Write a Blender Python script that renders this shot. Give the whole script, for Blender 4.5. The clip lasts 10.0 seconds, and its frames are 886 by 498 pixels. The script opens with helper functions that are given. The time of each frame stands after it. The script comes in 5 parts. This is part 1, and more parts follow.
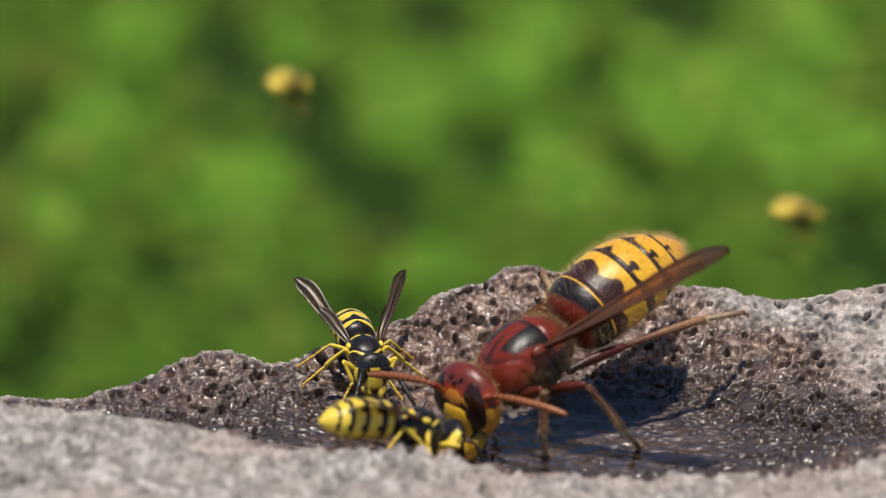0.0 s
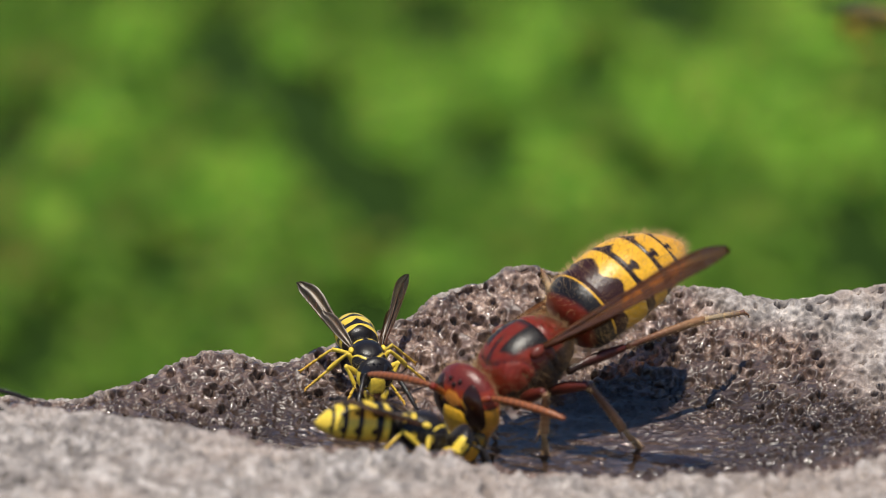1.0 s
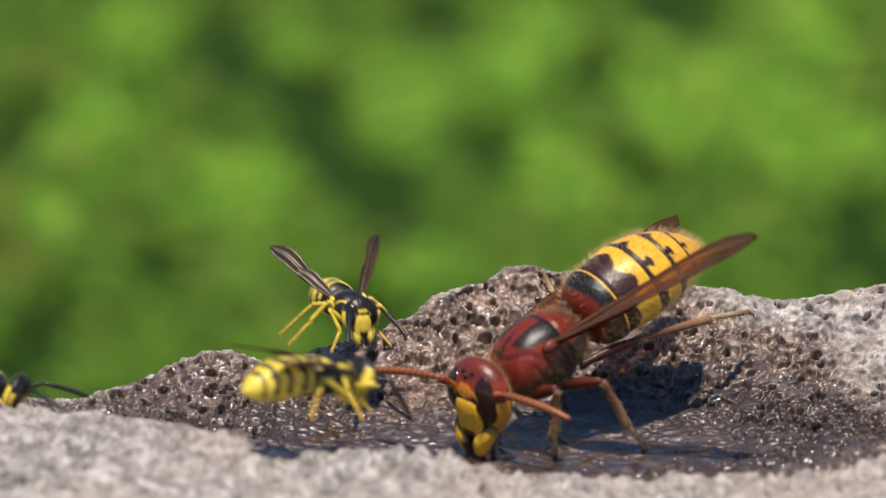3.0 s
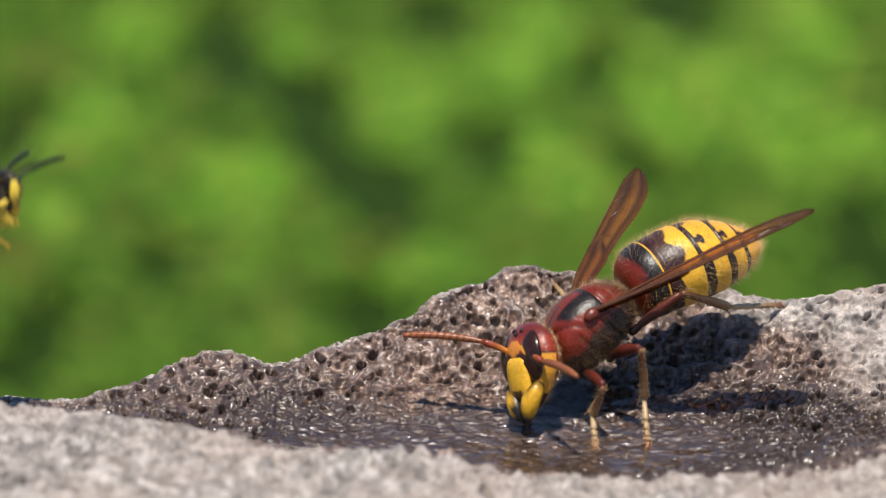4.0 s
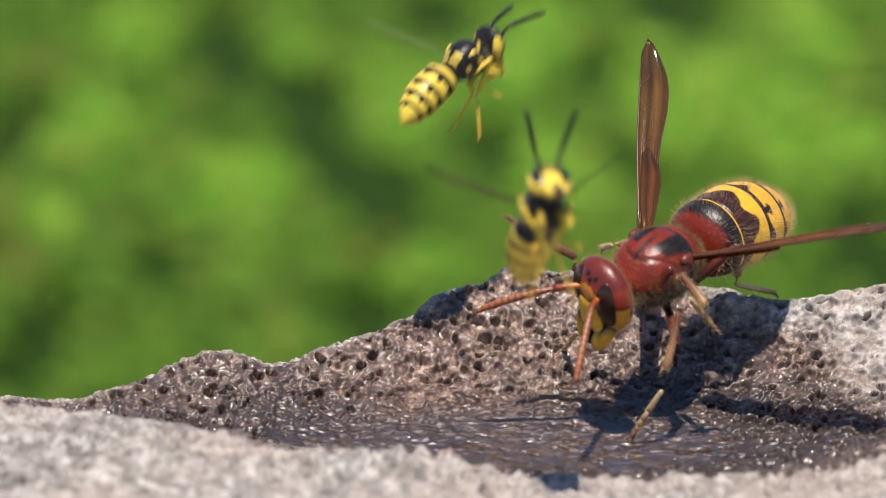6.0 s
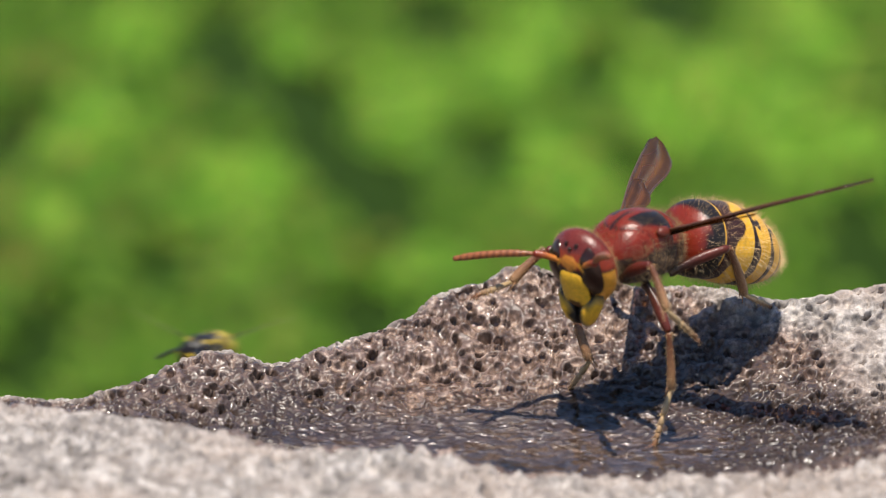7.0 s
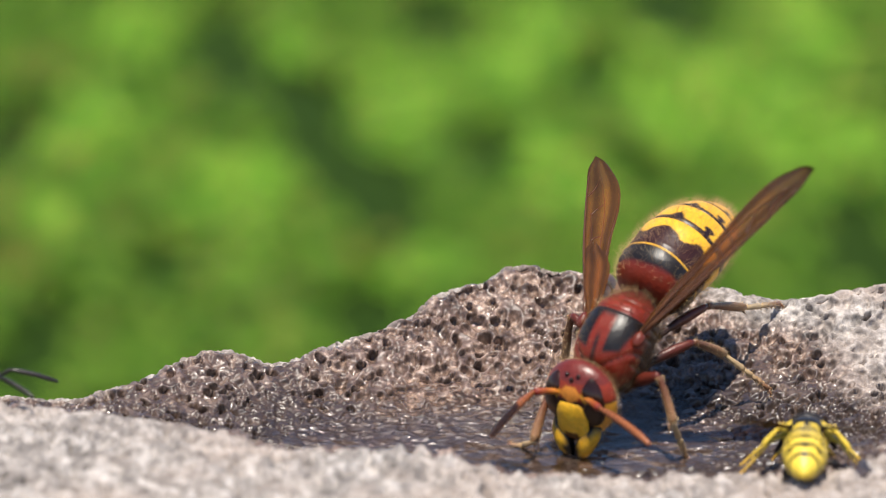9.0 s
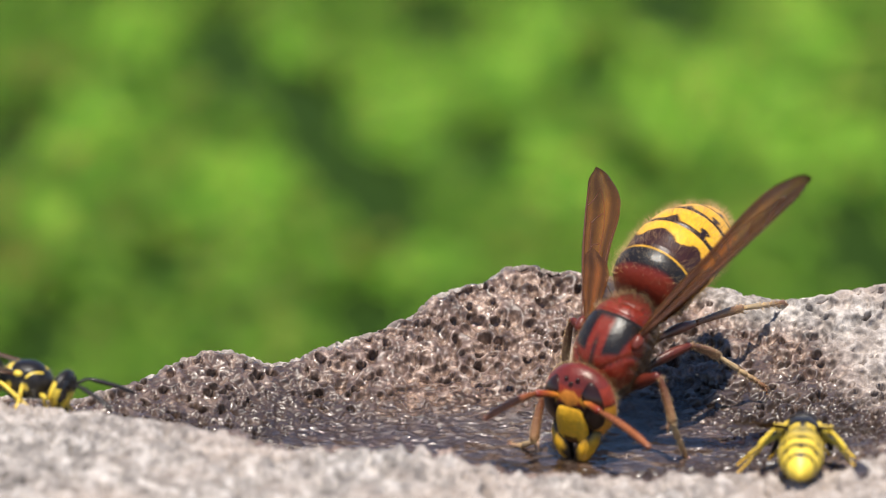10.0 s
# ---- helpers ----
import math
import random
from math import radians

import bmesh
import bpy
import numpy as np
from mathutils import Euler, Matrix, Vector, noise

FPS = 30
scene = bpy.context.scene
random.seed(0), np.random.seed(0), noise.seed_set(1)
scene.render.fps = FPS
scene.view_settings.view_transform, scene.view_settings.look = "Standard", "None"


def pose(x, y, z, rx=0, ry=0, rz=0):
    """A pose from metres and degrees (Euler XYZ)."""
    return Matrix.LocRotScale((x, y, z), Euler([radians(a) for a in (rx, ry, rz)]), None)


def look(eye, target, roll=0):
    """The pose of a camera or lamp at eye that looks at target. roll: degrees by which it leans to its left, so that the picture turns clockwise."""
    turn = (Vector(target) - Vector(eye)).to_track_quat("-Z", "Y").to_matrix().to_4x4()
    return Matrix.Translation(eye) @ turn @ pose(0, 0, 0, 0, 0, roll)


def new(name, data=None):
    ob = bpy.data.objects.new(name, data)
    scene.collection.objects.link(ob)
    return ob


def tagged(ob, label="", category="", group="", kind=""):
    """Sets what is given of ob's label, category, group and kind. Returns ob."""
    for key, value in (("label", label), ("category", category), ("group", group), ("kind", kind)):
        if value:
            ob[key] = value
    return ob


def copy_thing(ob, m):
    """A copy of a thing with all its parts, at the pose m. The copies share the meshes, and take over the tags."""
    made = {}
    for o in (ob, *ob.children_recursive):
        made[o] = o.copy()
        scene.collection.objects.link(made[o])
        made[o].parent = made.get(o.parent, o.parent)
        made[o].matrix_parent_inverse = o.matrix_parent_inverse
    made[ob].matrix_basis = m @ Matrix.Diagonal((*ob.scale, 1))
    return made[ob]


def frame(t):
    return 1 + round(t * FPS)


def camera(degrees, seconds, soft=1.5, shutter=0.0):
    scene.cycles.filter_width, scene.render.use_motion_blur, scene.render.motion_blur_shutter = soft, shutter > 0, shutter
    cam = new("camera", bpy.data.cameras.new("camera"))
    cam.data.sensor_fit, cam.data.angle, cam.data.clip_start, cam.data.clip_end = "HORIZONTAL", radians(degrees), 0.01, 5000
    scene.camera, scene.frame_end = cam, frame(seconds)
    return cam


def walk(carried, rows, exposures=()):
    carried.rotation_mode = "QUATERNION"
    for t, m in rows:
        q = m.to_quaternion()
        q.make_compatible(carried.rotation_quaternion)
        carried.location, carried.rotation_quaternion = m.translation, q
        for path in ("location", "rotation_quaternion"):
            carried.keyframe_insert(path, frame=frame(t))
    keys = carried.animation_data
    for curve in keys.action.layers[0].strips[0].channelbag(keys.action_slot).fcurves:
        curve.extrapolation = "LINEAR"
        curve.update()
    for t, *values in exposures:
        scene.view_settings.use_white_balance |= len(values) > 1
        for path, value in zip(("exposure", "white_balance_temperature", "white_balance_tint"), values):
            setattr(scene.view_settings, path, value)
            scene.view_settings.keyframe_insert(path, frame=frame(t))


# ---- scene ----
# All things are modelled in millimetres and linked in metres.
MM = 0.001
cam = camera(16.0, 10.0, soft=0.7, shutter=0.22)
CAM = Matrix.Translation((0, -0.2658, 0.0899)) @ pose(0, 0, 0, 75, 0, 0)
walk(cam, [(0.0, CAM), (10.0, CAM)], [(0.0, 0.04), (2.5, 0.21), (4.5, 0.33), (5.5, 0.40), (7.5, 0.49), (9.0, 0.56), (10.0, 0.57)])
cam.data.dof.use_dof = True
cam.data.dof.focus_distance = 0.2915
cam.data.dof.aperture_fstop = 28.0

# ---- world and sun ----
SUN_FROM = Vector((-0.05, -0.30, 0.95)).normalized()
world = bpy.data.worlds.new("sky")
scene.world = world
world.use_nodes = True
sky = world.node_tree.nodes.new("ShaderNodeTexSky")
sky.sky_type = "NISHITA"
sky.sun_disc = False
sky.dust_density, sky.ozone_density, sky.altitude = 0.0, 4.0, 1500
sky.sun_elevation = math.asin(SUN_FROM.z)
sky.sun_rotation = math.atan2(SUN_FROM.x, SUN_FROM.y)
world.node_tree.links.new(sky.outputs[0], world.node_tree.nodes["Background"].inputs[0])
world.node_tree.nodes["Background"].inputs[1].default_value = 0.105
sun = new("sun", bpy.data.lights.new("sun", "SUN"))
sun.data.energy, sun.data.angle, sun.data.color = 5.0, radians(0.55), (1.0, 0.93, 0.82)
sun.matrix_world = look(tuple(SUN_FROM), (0, 0, 0))


# ---- materials ----
def material(name):
    m = bpy.data.materials.new(name)
    m.use_nodes = True
    nt = m.node_tree
    return m, nt, nt.nodes["Principled BSDF"]


def node(nt, kind, links=(), **values):
    """A node; values set its inputs by name, links join (input, output socket)."""
    n = nt.nodes.new(kind)
    for key, value in values.items():
        n.inputs[key.replace("_", " ")].default_value = value
    for key, socket in links:
        nt.links.new(socket, n.inputs[key])
    return n


def ramp(nt, socket, stops):
    r = nt.nodes.new("ShaderNodeValToRGB")
    nt.links.new(socket, r.inputs[0])
    els = r.color_ramp.elements
    while len(els) < len(stops):
        els.new(0.5)
    for e, (at, c) in zip(els, stops):
        e.position = at
        e.color = (*c, 1) if len(c) == 3 else c
    return r.outputs[0]


def grain(nt, scale, detail=6.0, rough=0.6, coords="Object"):
    tc = nt.nodes.new("ShaderNodeTexCoord")
    return node(nt, "ShaderNodeTexNoise", [("Vector", tc.outputs[coords])], Scale=scale, Detail=detail, Roughness=rough).outputs[0]


def mixed(nt, fac, a, b, blend="MIX"):
    m = nt.nodes.new("ShaderNodeMix")
    m.data_type, m.blend_type = "RGBA", blend
    for key, v in ((0, fac), (6, a), (7, b)):
        if isinstance(v, (int, float)):
            m.inputs[key].default_value = v
        elif isinstance(v, tuple):
            m.inputs[key].default_value = (*v, 1)
        else:
            nt.links.new(v, m.inputs[key])
    return m.outputs[2]


def relief(nt, bsdf, socket, strength, metres):
    b = node(nt, "ShaderNodeBump", [("Height", socket)], Strength=strength, Distance=metres)
    nt.links.new(b.outputs[0], bsdf.inputs["Normal"])


def shell_material(name, rough, coat, tint_scale=2500.0, bump=0.25):
    """Chitin: the colour pattern is an attribute of the mesh, with fine grain and pits."""
    m, nt, bsdf = material(name)
    tint = nt.nodes.new("ShaderNodeVertexColor")
    tint.layer_name = "tint"
    fine = grain(nt, tint_scale, 4)
    broad = grain(nt, 420.0, 3)
    c = mixed(nt, 0.5, tint.outputs[0], ramp(nt, fine, [(0.3, (0.55, 0.55, 0.55)), (0.7, (1.2, 1.2, 1.2))]), "MULTIPLY")
    c = mixed(nt, 0.4, c, ramp(nt, broad, [(0.3, (0.6, 0.57, 0.55)), (0.7, (1.15, 1.15, 1.15))]), "MULTIPLY")
    nt.links.new(c, bsdf.inputs["Base Color"])
    nt.links.new(ramp(nt, broad, [(0.2, (rough * 0.8,) * 3), (0.8, (rough * 1.3,) * 3)]), bsdf.inputs["Roughness"])
    bsdf.inputs["Coat Weight"].default_value = coat
    bsdf.inputs["Coat Roughness"].default_value = 0.24
    bsdf.inputs["Specular IOR Level"].default_value = 0.3
    relief(nt, bsdf, fine, bump, 0.00006)
    nt.links.new(bsdf.inputs["Normal"].links[0].from_socket, bsdf.inputs["Coat Normal"])
    return m


def plain_material(name, dark, light, rough=0.35, scale=1500.0, coat=0.0, spec=0.5, bump=0.15, film=0.05):
    m, nt, bsdf = material(name)
    n = grain(nt, scale, 5)
    nt.links.new(ramp(nt, n, [(0.3, dark), (0.7, light)]), bsdf.inputs["Base Color"])
    bsdf.inputs["Roughness"].default_value = rough
    bsdf.inputs["Coat Weight"].default_value = coat
    bsdf.inputs["Coat Roughness"].default_value = film
    bsdf.inputs["Specular IOR Level"].default_value = spec
    if bump:
        relief(nt, bsdf, n, bump, 0.00004)
    return m


def wing_material(name, deep, pale, clear, tint_through=(0.80, 0.62, 0.42), streaks=0.75, gloss=0.2):
    m, nt, bsdf = material(name)
    n = grain(nt, 900.0, 5)
    tint = nt.nodes.new("ShaderNodeVertexColor")
    tint.layer_name = "tint"
    base = mixed(nt, n, deep, pale)
    nt.links.new(mixed(nt, 0.8, base, tint.outputs[0], "MULTIPLY"), bsdf.inputs["Base Color"])
    bsdf.inputs["Roughness"].default_value = gloss
    bsdf.inputs["Specular IOR Level"].default_value = 0.9
    relief(nt, bsdf, n, 0.6, 0.00006)
    see = node(nt, "ShaderNodeBsdfTransparent")
    nt.links.new(mixed(nt, streaks, tint_through, tint.outputs[0], "MULTIPLY"), see.inputs[0])
    mix = nt.nodes.new("ShaderNodeMixShader")
    mix.inputs[0].default_value = clear
    nt.links.new(bsdf.outputs[0], mix.inputs[1])
    nt.links.new(see.outputs[0], mix.inputs[2])
    nt.links.new(mix.outputs[0], nt.nodes["Material Output"].inputs[0])
    return m


def rock_material():
    """Vesicular lava: dry grey to pinkish above, brown under a glossy film where it is wet."""
    m, nt, bsdf = material("lava_stone")
    bsdf.inputs["Specular IOR Level"].default_value = 0.4
    wet = nt.nodes.new("ShaderNodeVertexColor")
    wet.layer_name = "tint"
    split = nt.nodes.new("ShaderNodeSeparateColor")
    nt.links.new(wet.outputs[0], split.inputs[0])
    fine, mid, broad = grain(nt, 1900.0, 8, 0.7), grain(nt, 600.0, 6, 0.65), grain(nt, 90.0, 4)
    dry = ramp(nt, mid, [(0.3, (0.070, 0.062, 0.058)), (0.47, (0.22, 0.196, 0.182)), (0.66, (0.50, 0.455, 0.425))])
    dry = mixed(nt, ramp(nt, broad, [(0.4, (0, 0, 0)), (0.65, (0.6, 0.6, 0.6))]), dry, (0.36, 0.29, 0.25))
    soaked = ramp(nt, mid, [(0.32, (0.018, 0.010, 0.007)), (0.5, (0.118, 0.072, 0.053)), (0.66, (0.42, 0.30, 0.235))])
    soaked = mixed(nt, ramp(nt, broad, [(0.45, (0, 0, 0)), (0.65, (0.5, 0.5, 0.5))]), soaked, (0.135, 0.088, 0.070))
    soaked = mixed(nt, split.outputs[1], soaked, (0.024, 0.014, 0.010))
    c = mixed(nt, split.outputs[0], dry, soaked)
    c = mixed(nt, ramp(nt, split.outputs[0], [(0.1, (0.45,) * 3), (0.7, (0.9,) * 3)]), c, ramp(nt, fine, [(0.32, (0.35, 0.35, 0.35)), (0.68, (1.6, 1.6, 1.6))]), "MULTIPLY")
    nt.links.new(c, bsdf.inputs["Base Color"])
    nt.links.new(ramp(nt, split.outputs[0], [(0.0, (0.85,) * 3), (0.6, (0.55,) * 3), (1.0, (0.45,) * 3)]), bsdf.inputs["Roughness"])
    nt.links.new(ramp(nt, split.outputs[0], [(0.25, (0,) * 3), (0.8, (1.0,) * 3)]), bsdf.inputs["Coat Weight"])
    bsdf.inputs["Coat Roughness"].default_value = 0.14
    bsdf.inputs["Coat IOR"].default_value = 1.42
    relief(nt, bsdf, mixed(nt, 0.4, mid, fine), 0.7, 0.00013)
    film = node(nt, "ShaderNodeBump", [("Height", grain(nt, 1000.0, 4.0, 0.5))], Strength=1.0, Distance=0.0004)
    nt.links.new(ramp(nt, split.outputs[1], [(0.2, (1.0,) * 3), (0.9, (0.3,) * 3)]), film.inputs["Strength"])
    nt.links.new(film.outputs[0], bsdf.inputs["Coat Normal"])
    return m


def water_material():
    m, nt, bsdf = material("clear_water")
    bsdf.inputs["Base Color"].default_value = (0.86, 0.82, 0.80, 1)
    bsdf.inputs["Roughness"].default_value = 0.02
    bsdf.inputs["IOR"].default_value = 1.333
    bsdf.inputs["Transmission Weight"].default_value = 1.0
    relief(nt, bsdf, grain(nt, 300.0, 2, 0.5), 0.5, 0.0005)
    return m


def leaf_material(name, lift, hue=(1, 1, 1)):
    m, nt, bsdf = material(name)
    isl = nt.nodes.new("ShaderNodeNewGeometry")
    c = ramp(nt, isl.outputs["Random Per Island"], [(at, tuple(lift * v * h for v, h in zip(c, hue))) for at, c in ((0.0, (0.072, 0.158, 0.02)), (0.5, (0.165, 0.305, 0.03)), (0.85, (0.235, 0.365, 0.045)), (1.0, (0.31, 0.27, 0.06)))])
    c = mixed(nt, 0.35, c, ramp(nt, grain(nt, 60.0, 4), [(0.3, (0.5, 0.6, 0.4)), (0.7, (1.2, 1.2, 1.2))]), "MULTIPLY")
    nt.links.new(c, bsdf.inputs["Base Color"])
    bsdf.inputs["Roughness"].default_value = 0.65
    bsdf.inputs["Specular IOR Level"].default_value = 0.15
    through_leaf = node(nt, "ShaderNodeBsdfTranslucent", [("Color", c)])
    mix = nt.nodes.new("ShaderNodeMixShader")
    mix.inputs[0].default_value = 0.45
    nt.links.new(bsdf.outputs[0], mix.inputs[1])
    nt.links.new(through_leaf.outputs[0], mix.inputs[2])
    nt.links.new(mix.outputs[0], nt.nodes["Material Output"].inputs[0])
    return m


ROCK = rock_material()
WATER = water_material()
# One leaf in two tones: darker, and brightened in colour for sunlit clumps.
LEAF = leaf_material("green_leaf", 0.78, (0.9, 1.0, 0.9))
LEAF_SUNNY = leaf_material("sunny_green_leaf", 1.38, (0.9, 1.0, 0.9))
LEAF_DRY = leaf_material("withered_leaf", 0.9, (1.2, 0.82, 1.1))
FIBRE = plain_material("pale_root_fibre", (0.10, 0.07, 0.05), (0.40, 0.33, 0.26), 0.5, 600.0)
# Soil in dark green: shade between the plants is part of its colour.
SHADED_SOIL = plain_material("shaded_green_soil", (0.008, 0.022, 0.002), (0.022, 0.048, 0.005), 1.0, 80.0, spec=0.1)
STEM = plain_material("brown_stem", (0.10, 0.07, 0.03), (0.22, 0.15, 0.07), 0.7, 200.0)
SHELL = shell_material("hornet_shell", 0.40, 0.28, 3000.0, 0.8)
SHELL_WASP = shell_material("wasp_shell", 0.42, 0.25, 4200.0, 0.5)
EYE = plain_material("dark_brown_eye", (0.014, 0.004, 0.002), (0.030, 0.009, 0.004), 0.35, 900.0, 0.7, 0.1, bump=0.03, film=0.15)
EYE_WASP = plain_material("black_eye", (0.006, 0.005, 0.005), (0.015, 0.012, 0.01), 0.14, 900.0, 0.2)
PILE = plain_material("grey_hair", (0.10, 0.09, 0.07), (0.36, 0.33, 0.27), 0.45, 400.0, bump=0)
DOWN = plain_material("brown_hair", (0.10, 0.05, 0.02), (0.38, 0.24, 0.11), 0.45, 400.0, bump=0)
FUZZ = plain_material("golden_hair", (0.36, 0.21, 0.08), (0.72, 0.50, 0.25), 0.4, 400.0, bump=0)
WING = wing_material("amber_wing", (0.15, 0.058, 0.022), (0.36, 0.17, 0.07), 0.60, (0.9, 0.72, 0.5), 0.85, 0.16)
VEIN = plain_material("brown_vein", (0.05, 0.018, 0.008), (0.12, 0.045, 0.02), 0.3)
WING_WASP = wing_material("smoky_wing", (0.07, 0.05, 0.035), (0.22, 0.17, 0.11), 0.55, gloss=0.4)
WING_BLUR = wing_material("beating_wing", (0.25, 0.23, 0.20), (0.31, 0.30, 0.28), 0.97, (1.0, 0.99, 0.97), 0.0, 0.6)
WING_HALF = wing_material("clear_wing", (0.16, 0.13, 0.10), (0.31, 0.28, 0.22), 0.91, (0.98, 0.96, 0.92), 0.1, 0.22)

# Colours of chitin.
RED, DEEP, BLACK = (0.19, 0.017, 0.005), (0.06, 0.011, 0.007), (0.009, 0.006, 0.005)
BROWN, ORANGE, YELLOW = (0.045, 0.020, 0.012), (0.62, 0.22, 0.03), (0.80, 0.43, 0.025)
LEMON = (0.78, 0.56, 0.06)


# ---- mesh helpers ----
def build(name, mesh, mat, parent=None, label="", colours=None, smooth=True):
    """Links verts and faces, in millimetres, as one mesh object under parent."""
    verts, faces = mesh
    me = bpy.data.meshes.new(name)
    me.from_pydata([(x * MM, y * MM, z * MM) for x, y, z in verts], [], faces)
    me.materials.append(mat)
    if colours is not None:
        layer = me.color_attributes.new("tint", "FLOAT_COLOR", "POINT")
        flat = np.ones((len(verts), 4), dtype=np.float32)
        flat[:, :3] = colours
        layer.data.foreach_set("color", flat.ravel())
    if smooth:
        me.polygons.foreach_set("use_smooth", [True] * len(me.polygons))
    ob = new(name, me)
    ob.parent = parent
    if label:
        ob["label"] = label
    return ob


def join(*meshes):
    verts, faces = [], []
    for v, f in meshes:
        n = len(verts)
        verts += list(v)
        faces += [tuple(i + n for i in q) for q in f]
    return verts, faces


def placed(mesh, m):
    return [tuple(m @ Vector(v)) for v in mesh[0]], mesh[1]


def grid_faces(rows, cols, closed=False):
    out = []
    for i in range(rows - 1):
        for j in range(cols if closed else cols - 1):
            k = (j + 1) % cols
            out.append((i * cols + j, i * cols + k, (i + 1) * cols + k, (i + 1) * cols + j))
    return out


def loft(rings):
    """Closed rings of equal length, capped at both ends."""
    n = len(rings[0])
    verts = [tuple(p) for r in rings for p in r]
    faces = grid_faces(len(rings), n, True)
    faces.append(tuple(reversed(range(n))))
    faces.append(tuple(range((len(rings) - 1) * n, len(rings) * n)))
    return verts, faces


def tube(points, radii, n=8, flat=1.0):
    """A round or flattened rod along points."""
    pts = [Vector(p) for p in points]
    rings = []
    side = None
    for i, p in enumerate(pts):
        d = (pts[min(i + 1, len(pts) - 1)] - pts[max(i - 1, 0)]).normalized()
        if side is None:
            side = d.cross(Vector((0, 0, 1)))
            if side.length < 0.1:
                side = d.cross(Vector((0, 1, 0)))
        side = (side - d * side.dot(d)).normalized()
        up = side.cross(d)
        rings.append([p + side * (radii[i] * flat * math.cos(a)) + up * (radii[i] * math.sin(a)) for a in [2 * math.pi * k / n for k in range(n)]])
    return loft(rings)


def blob(centre, radii, n=14, shape=None):
    """A closed ball of rings; shape(x, y, z) may bend the unit ball."""
    rings = []
    for i in range(1, n):
        th = math.pi * i / n
        ring = []
        for k in range(2 * n):
            a = math.pi * k / n
            x, y, z = math.sin(th) * math.cos(a), math.sin(th) * math.sin(a), math.cos(th)
            if shape:
                x, y, z = shape(x, y, z)
            ring.append((centre[0] + radii[0] * x, centre[1] + radii[1] * y, centre[2] + radii[2] * z))
        rings.append(ring)
    return loft(rings)


def curve_at(table, x):
    """Smooth interpolation of the columns of table (first column rising) at x."""
    t = np.asarray(table)
    out = []
    for c in range(1, t.shape[1]):
        m = np.gradient(t[:, c], t[:, 0])
        i = int(np.clip(np.searchsorted(t[:, 0], x) - 1, 0, len(t) - 2))
        h = t[i + 1, 0] - t[i, 0]
        u = min(max((x - t[i, 0]) / h, 0), 1)
        out.append((2 * u**3 - 3 * u**2 + 1) * t[i, c] + (u**3 - 2 * u**2 + u) * h * m[i] + (3 * u**2 - 2 * u**3) * t[i + 1, c] + (u**3 - u**2) * h * m[i + 1])
    return out


def aim(origin, along, up=(0, 0, 1)):
    """A frame in millimetres whose x runs along a direction and whose z leans to up."""
    x = Vector(along).normalized()
    y = Vector(up).cross(x)
    if y.length < 1e-3:
        y = Vector((0, 1, 0.01)).cross(x)
    y.normalize()
    z = x.cross(y)
    m = Matrix((x, y, z)).transposed().to_4x4()
    m.translation = Vector(origin)
    return m


def metres(m):
    k = m.copy()
    k.translation = m.translation * MM
    return k


def at(x, y, z, rx=0, ry=0, rz=0):
    """A pose from millimetres and degrees, kept in millimetres."""
    m = pose(0, 0, 0, rx, ry, rz)
    m.translation = (x, y, z)
    return m


def ease(lo, hi, v):
    u = min(max((v - lo) / (hi - lo), 0), 1)
    return u * u * (3 - 2 * u)


def blend(a, b, f):
    return tuple(p + (q - p) * f for p, q in zip(a, b))


# ---- the stone with its hollow ----
# Long profiles across the stone: x, then y and z of a crest or hollow.
FRONT_RIM = [(-160, -16, 8), (-70, -12, 8.4), (-40, -9, 8.1), (-30, -11, 7.2), (-20, -15, 6.9), (-13, -18, 6.2), (-6, -19, 6.5), (0, -19, 5.7), (6, -19, 4.3), (13, -18, 3.5), (22, -18, 3.4), (32, -18, 4.2), (40, -17, 5.6), (70, -16, 8), (160, -16, 8)]
BACK_RIM = [(-160, 16, 4), (-70, 8, 4), (-40, 4, 3.8), (-33, 4, 3.6), (-27, 8, 4.5), (-23, 11, 5.6), (-20, 12, 5.6), (-16, 13, 4.1), (-10, 16, 5.1), (-4, 19, 6.5), (0, 22, 8.5), (4, 24, 9.0), (7, 25, 10.1), (11, 25, 9.7), (20, 24, 8.6), (27, 23, 8.4), (31, 21, 8.0), (35, 20, 8.7), (40, 20, 9.8), (70, 20, 12), (160, 20, 9)]
FLOOR = [(-160, 0, 6), (-70, -1, 5), (-40, -2, 4.2), (-28, -2, 2.8), (-18, 0, 1.5), (-10, 1, 0.1), (-4, 0, -0.35), (4, 0, -0.6), (12, 0, -0.6), (18, 0, -0.3), (25, 0, 0.4), (36, 0, 2.2), (70, 0, 7), (160, 0, 8)]


def stone_height(x, y):
    """The stone's smooth height, before pits and grain."""
    yf, zf = curve_at(FRONT_RIM, x)
    yb, zb = curve_at(BACK_RIM, x)
    y0, z0 = curve_at(FLOOR, x)
    if y < yf:
        return zf - 0.0004 * (y - yf) ** 2 - 0.004 * max(0, -40 - y) ** 1.5
    if y < y0:
        u = (y - yf) / (y0 - yf)
        return zf + (z0 - zf) * ease(0, 1, u**0.8)
    if y < yb:
        u = (y - y0) / (yb - y0)
        return z0 + (zb - z0) * (0.82 * u**2.1 + 0.18 * ease(0, 1, u))
    d = y - yb
    return zb - 0.02 * d * d - 0.25 * d


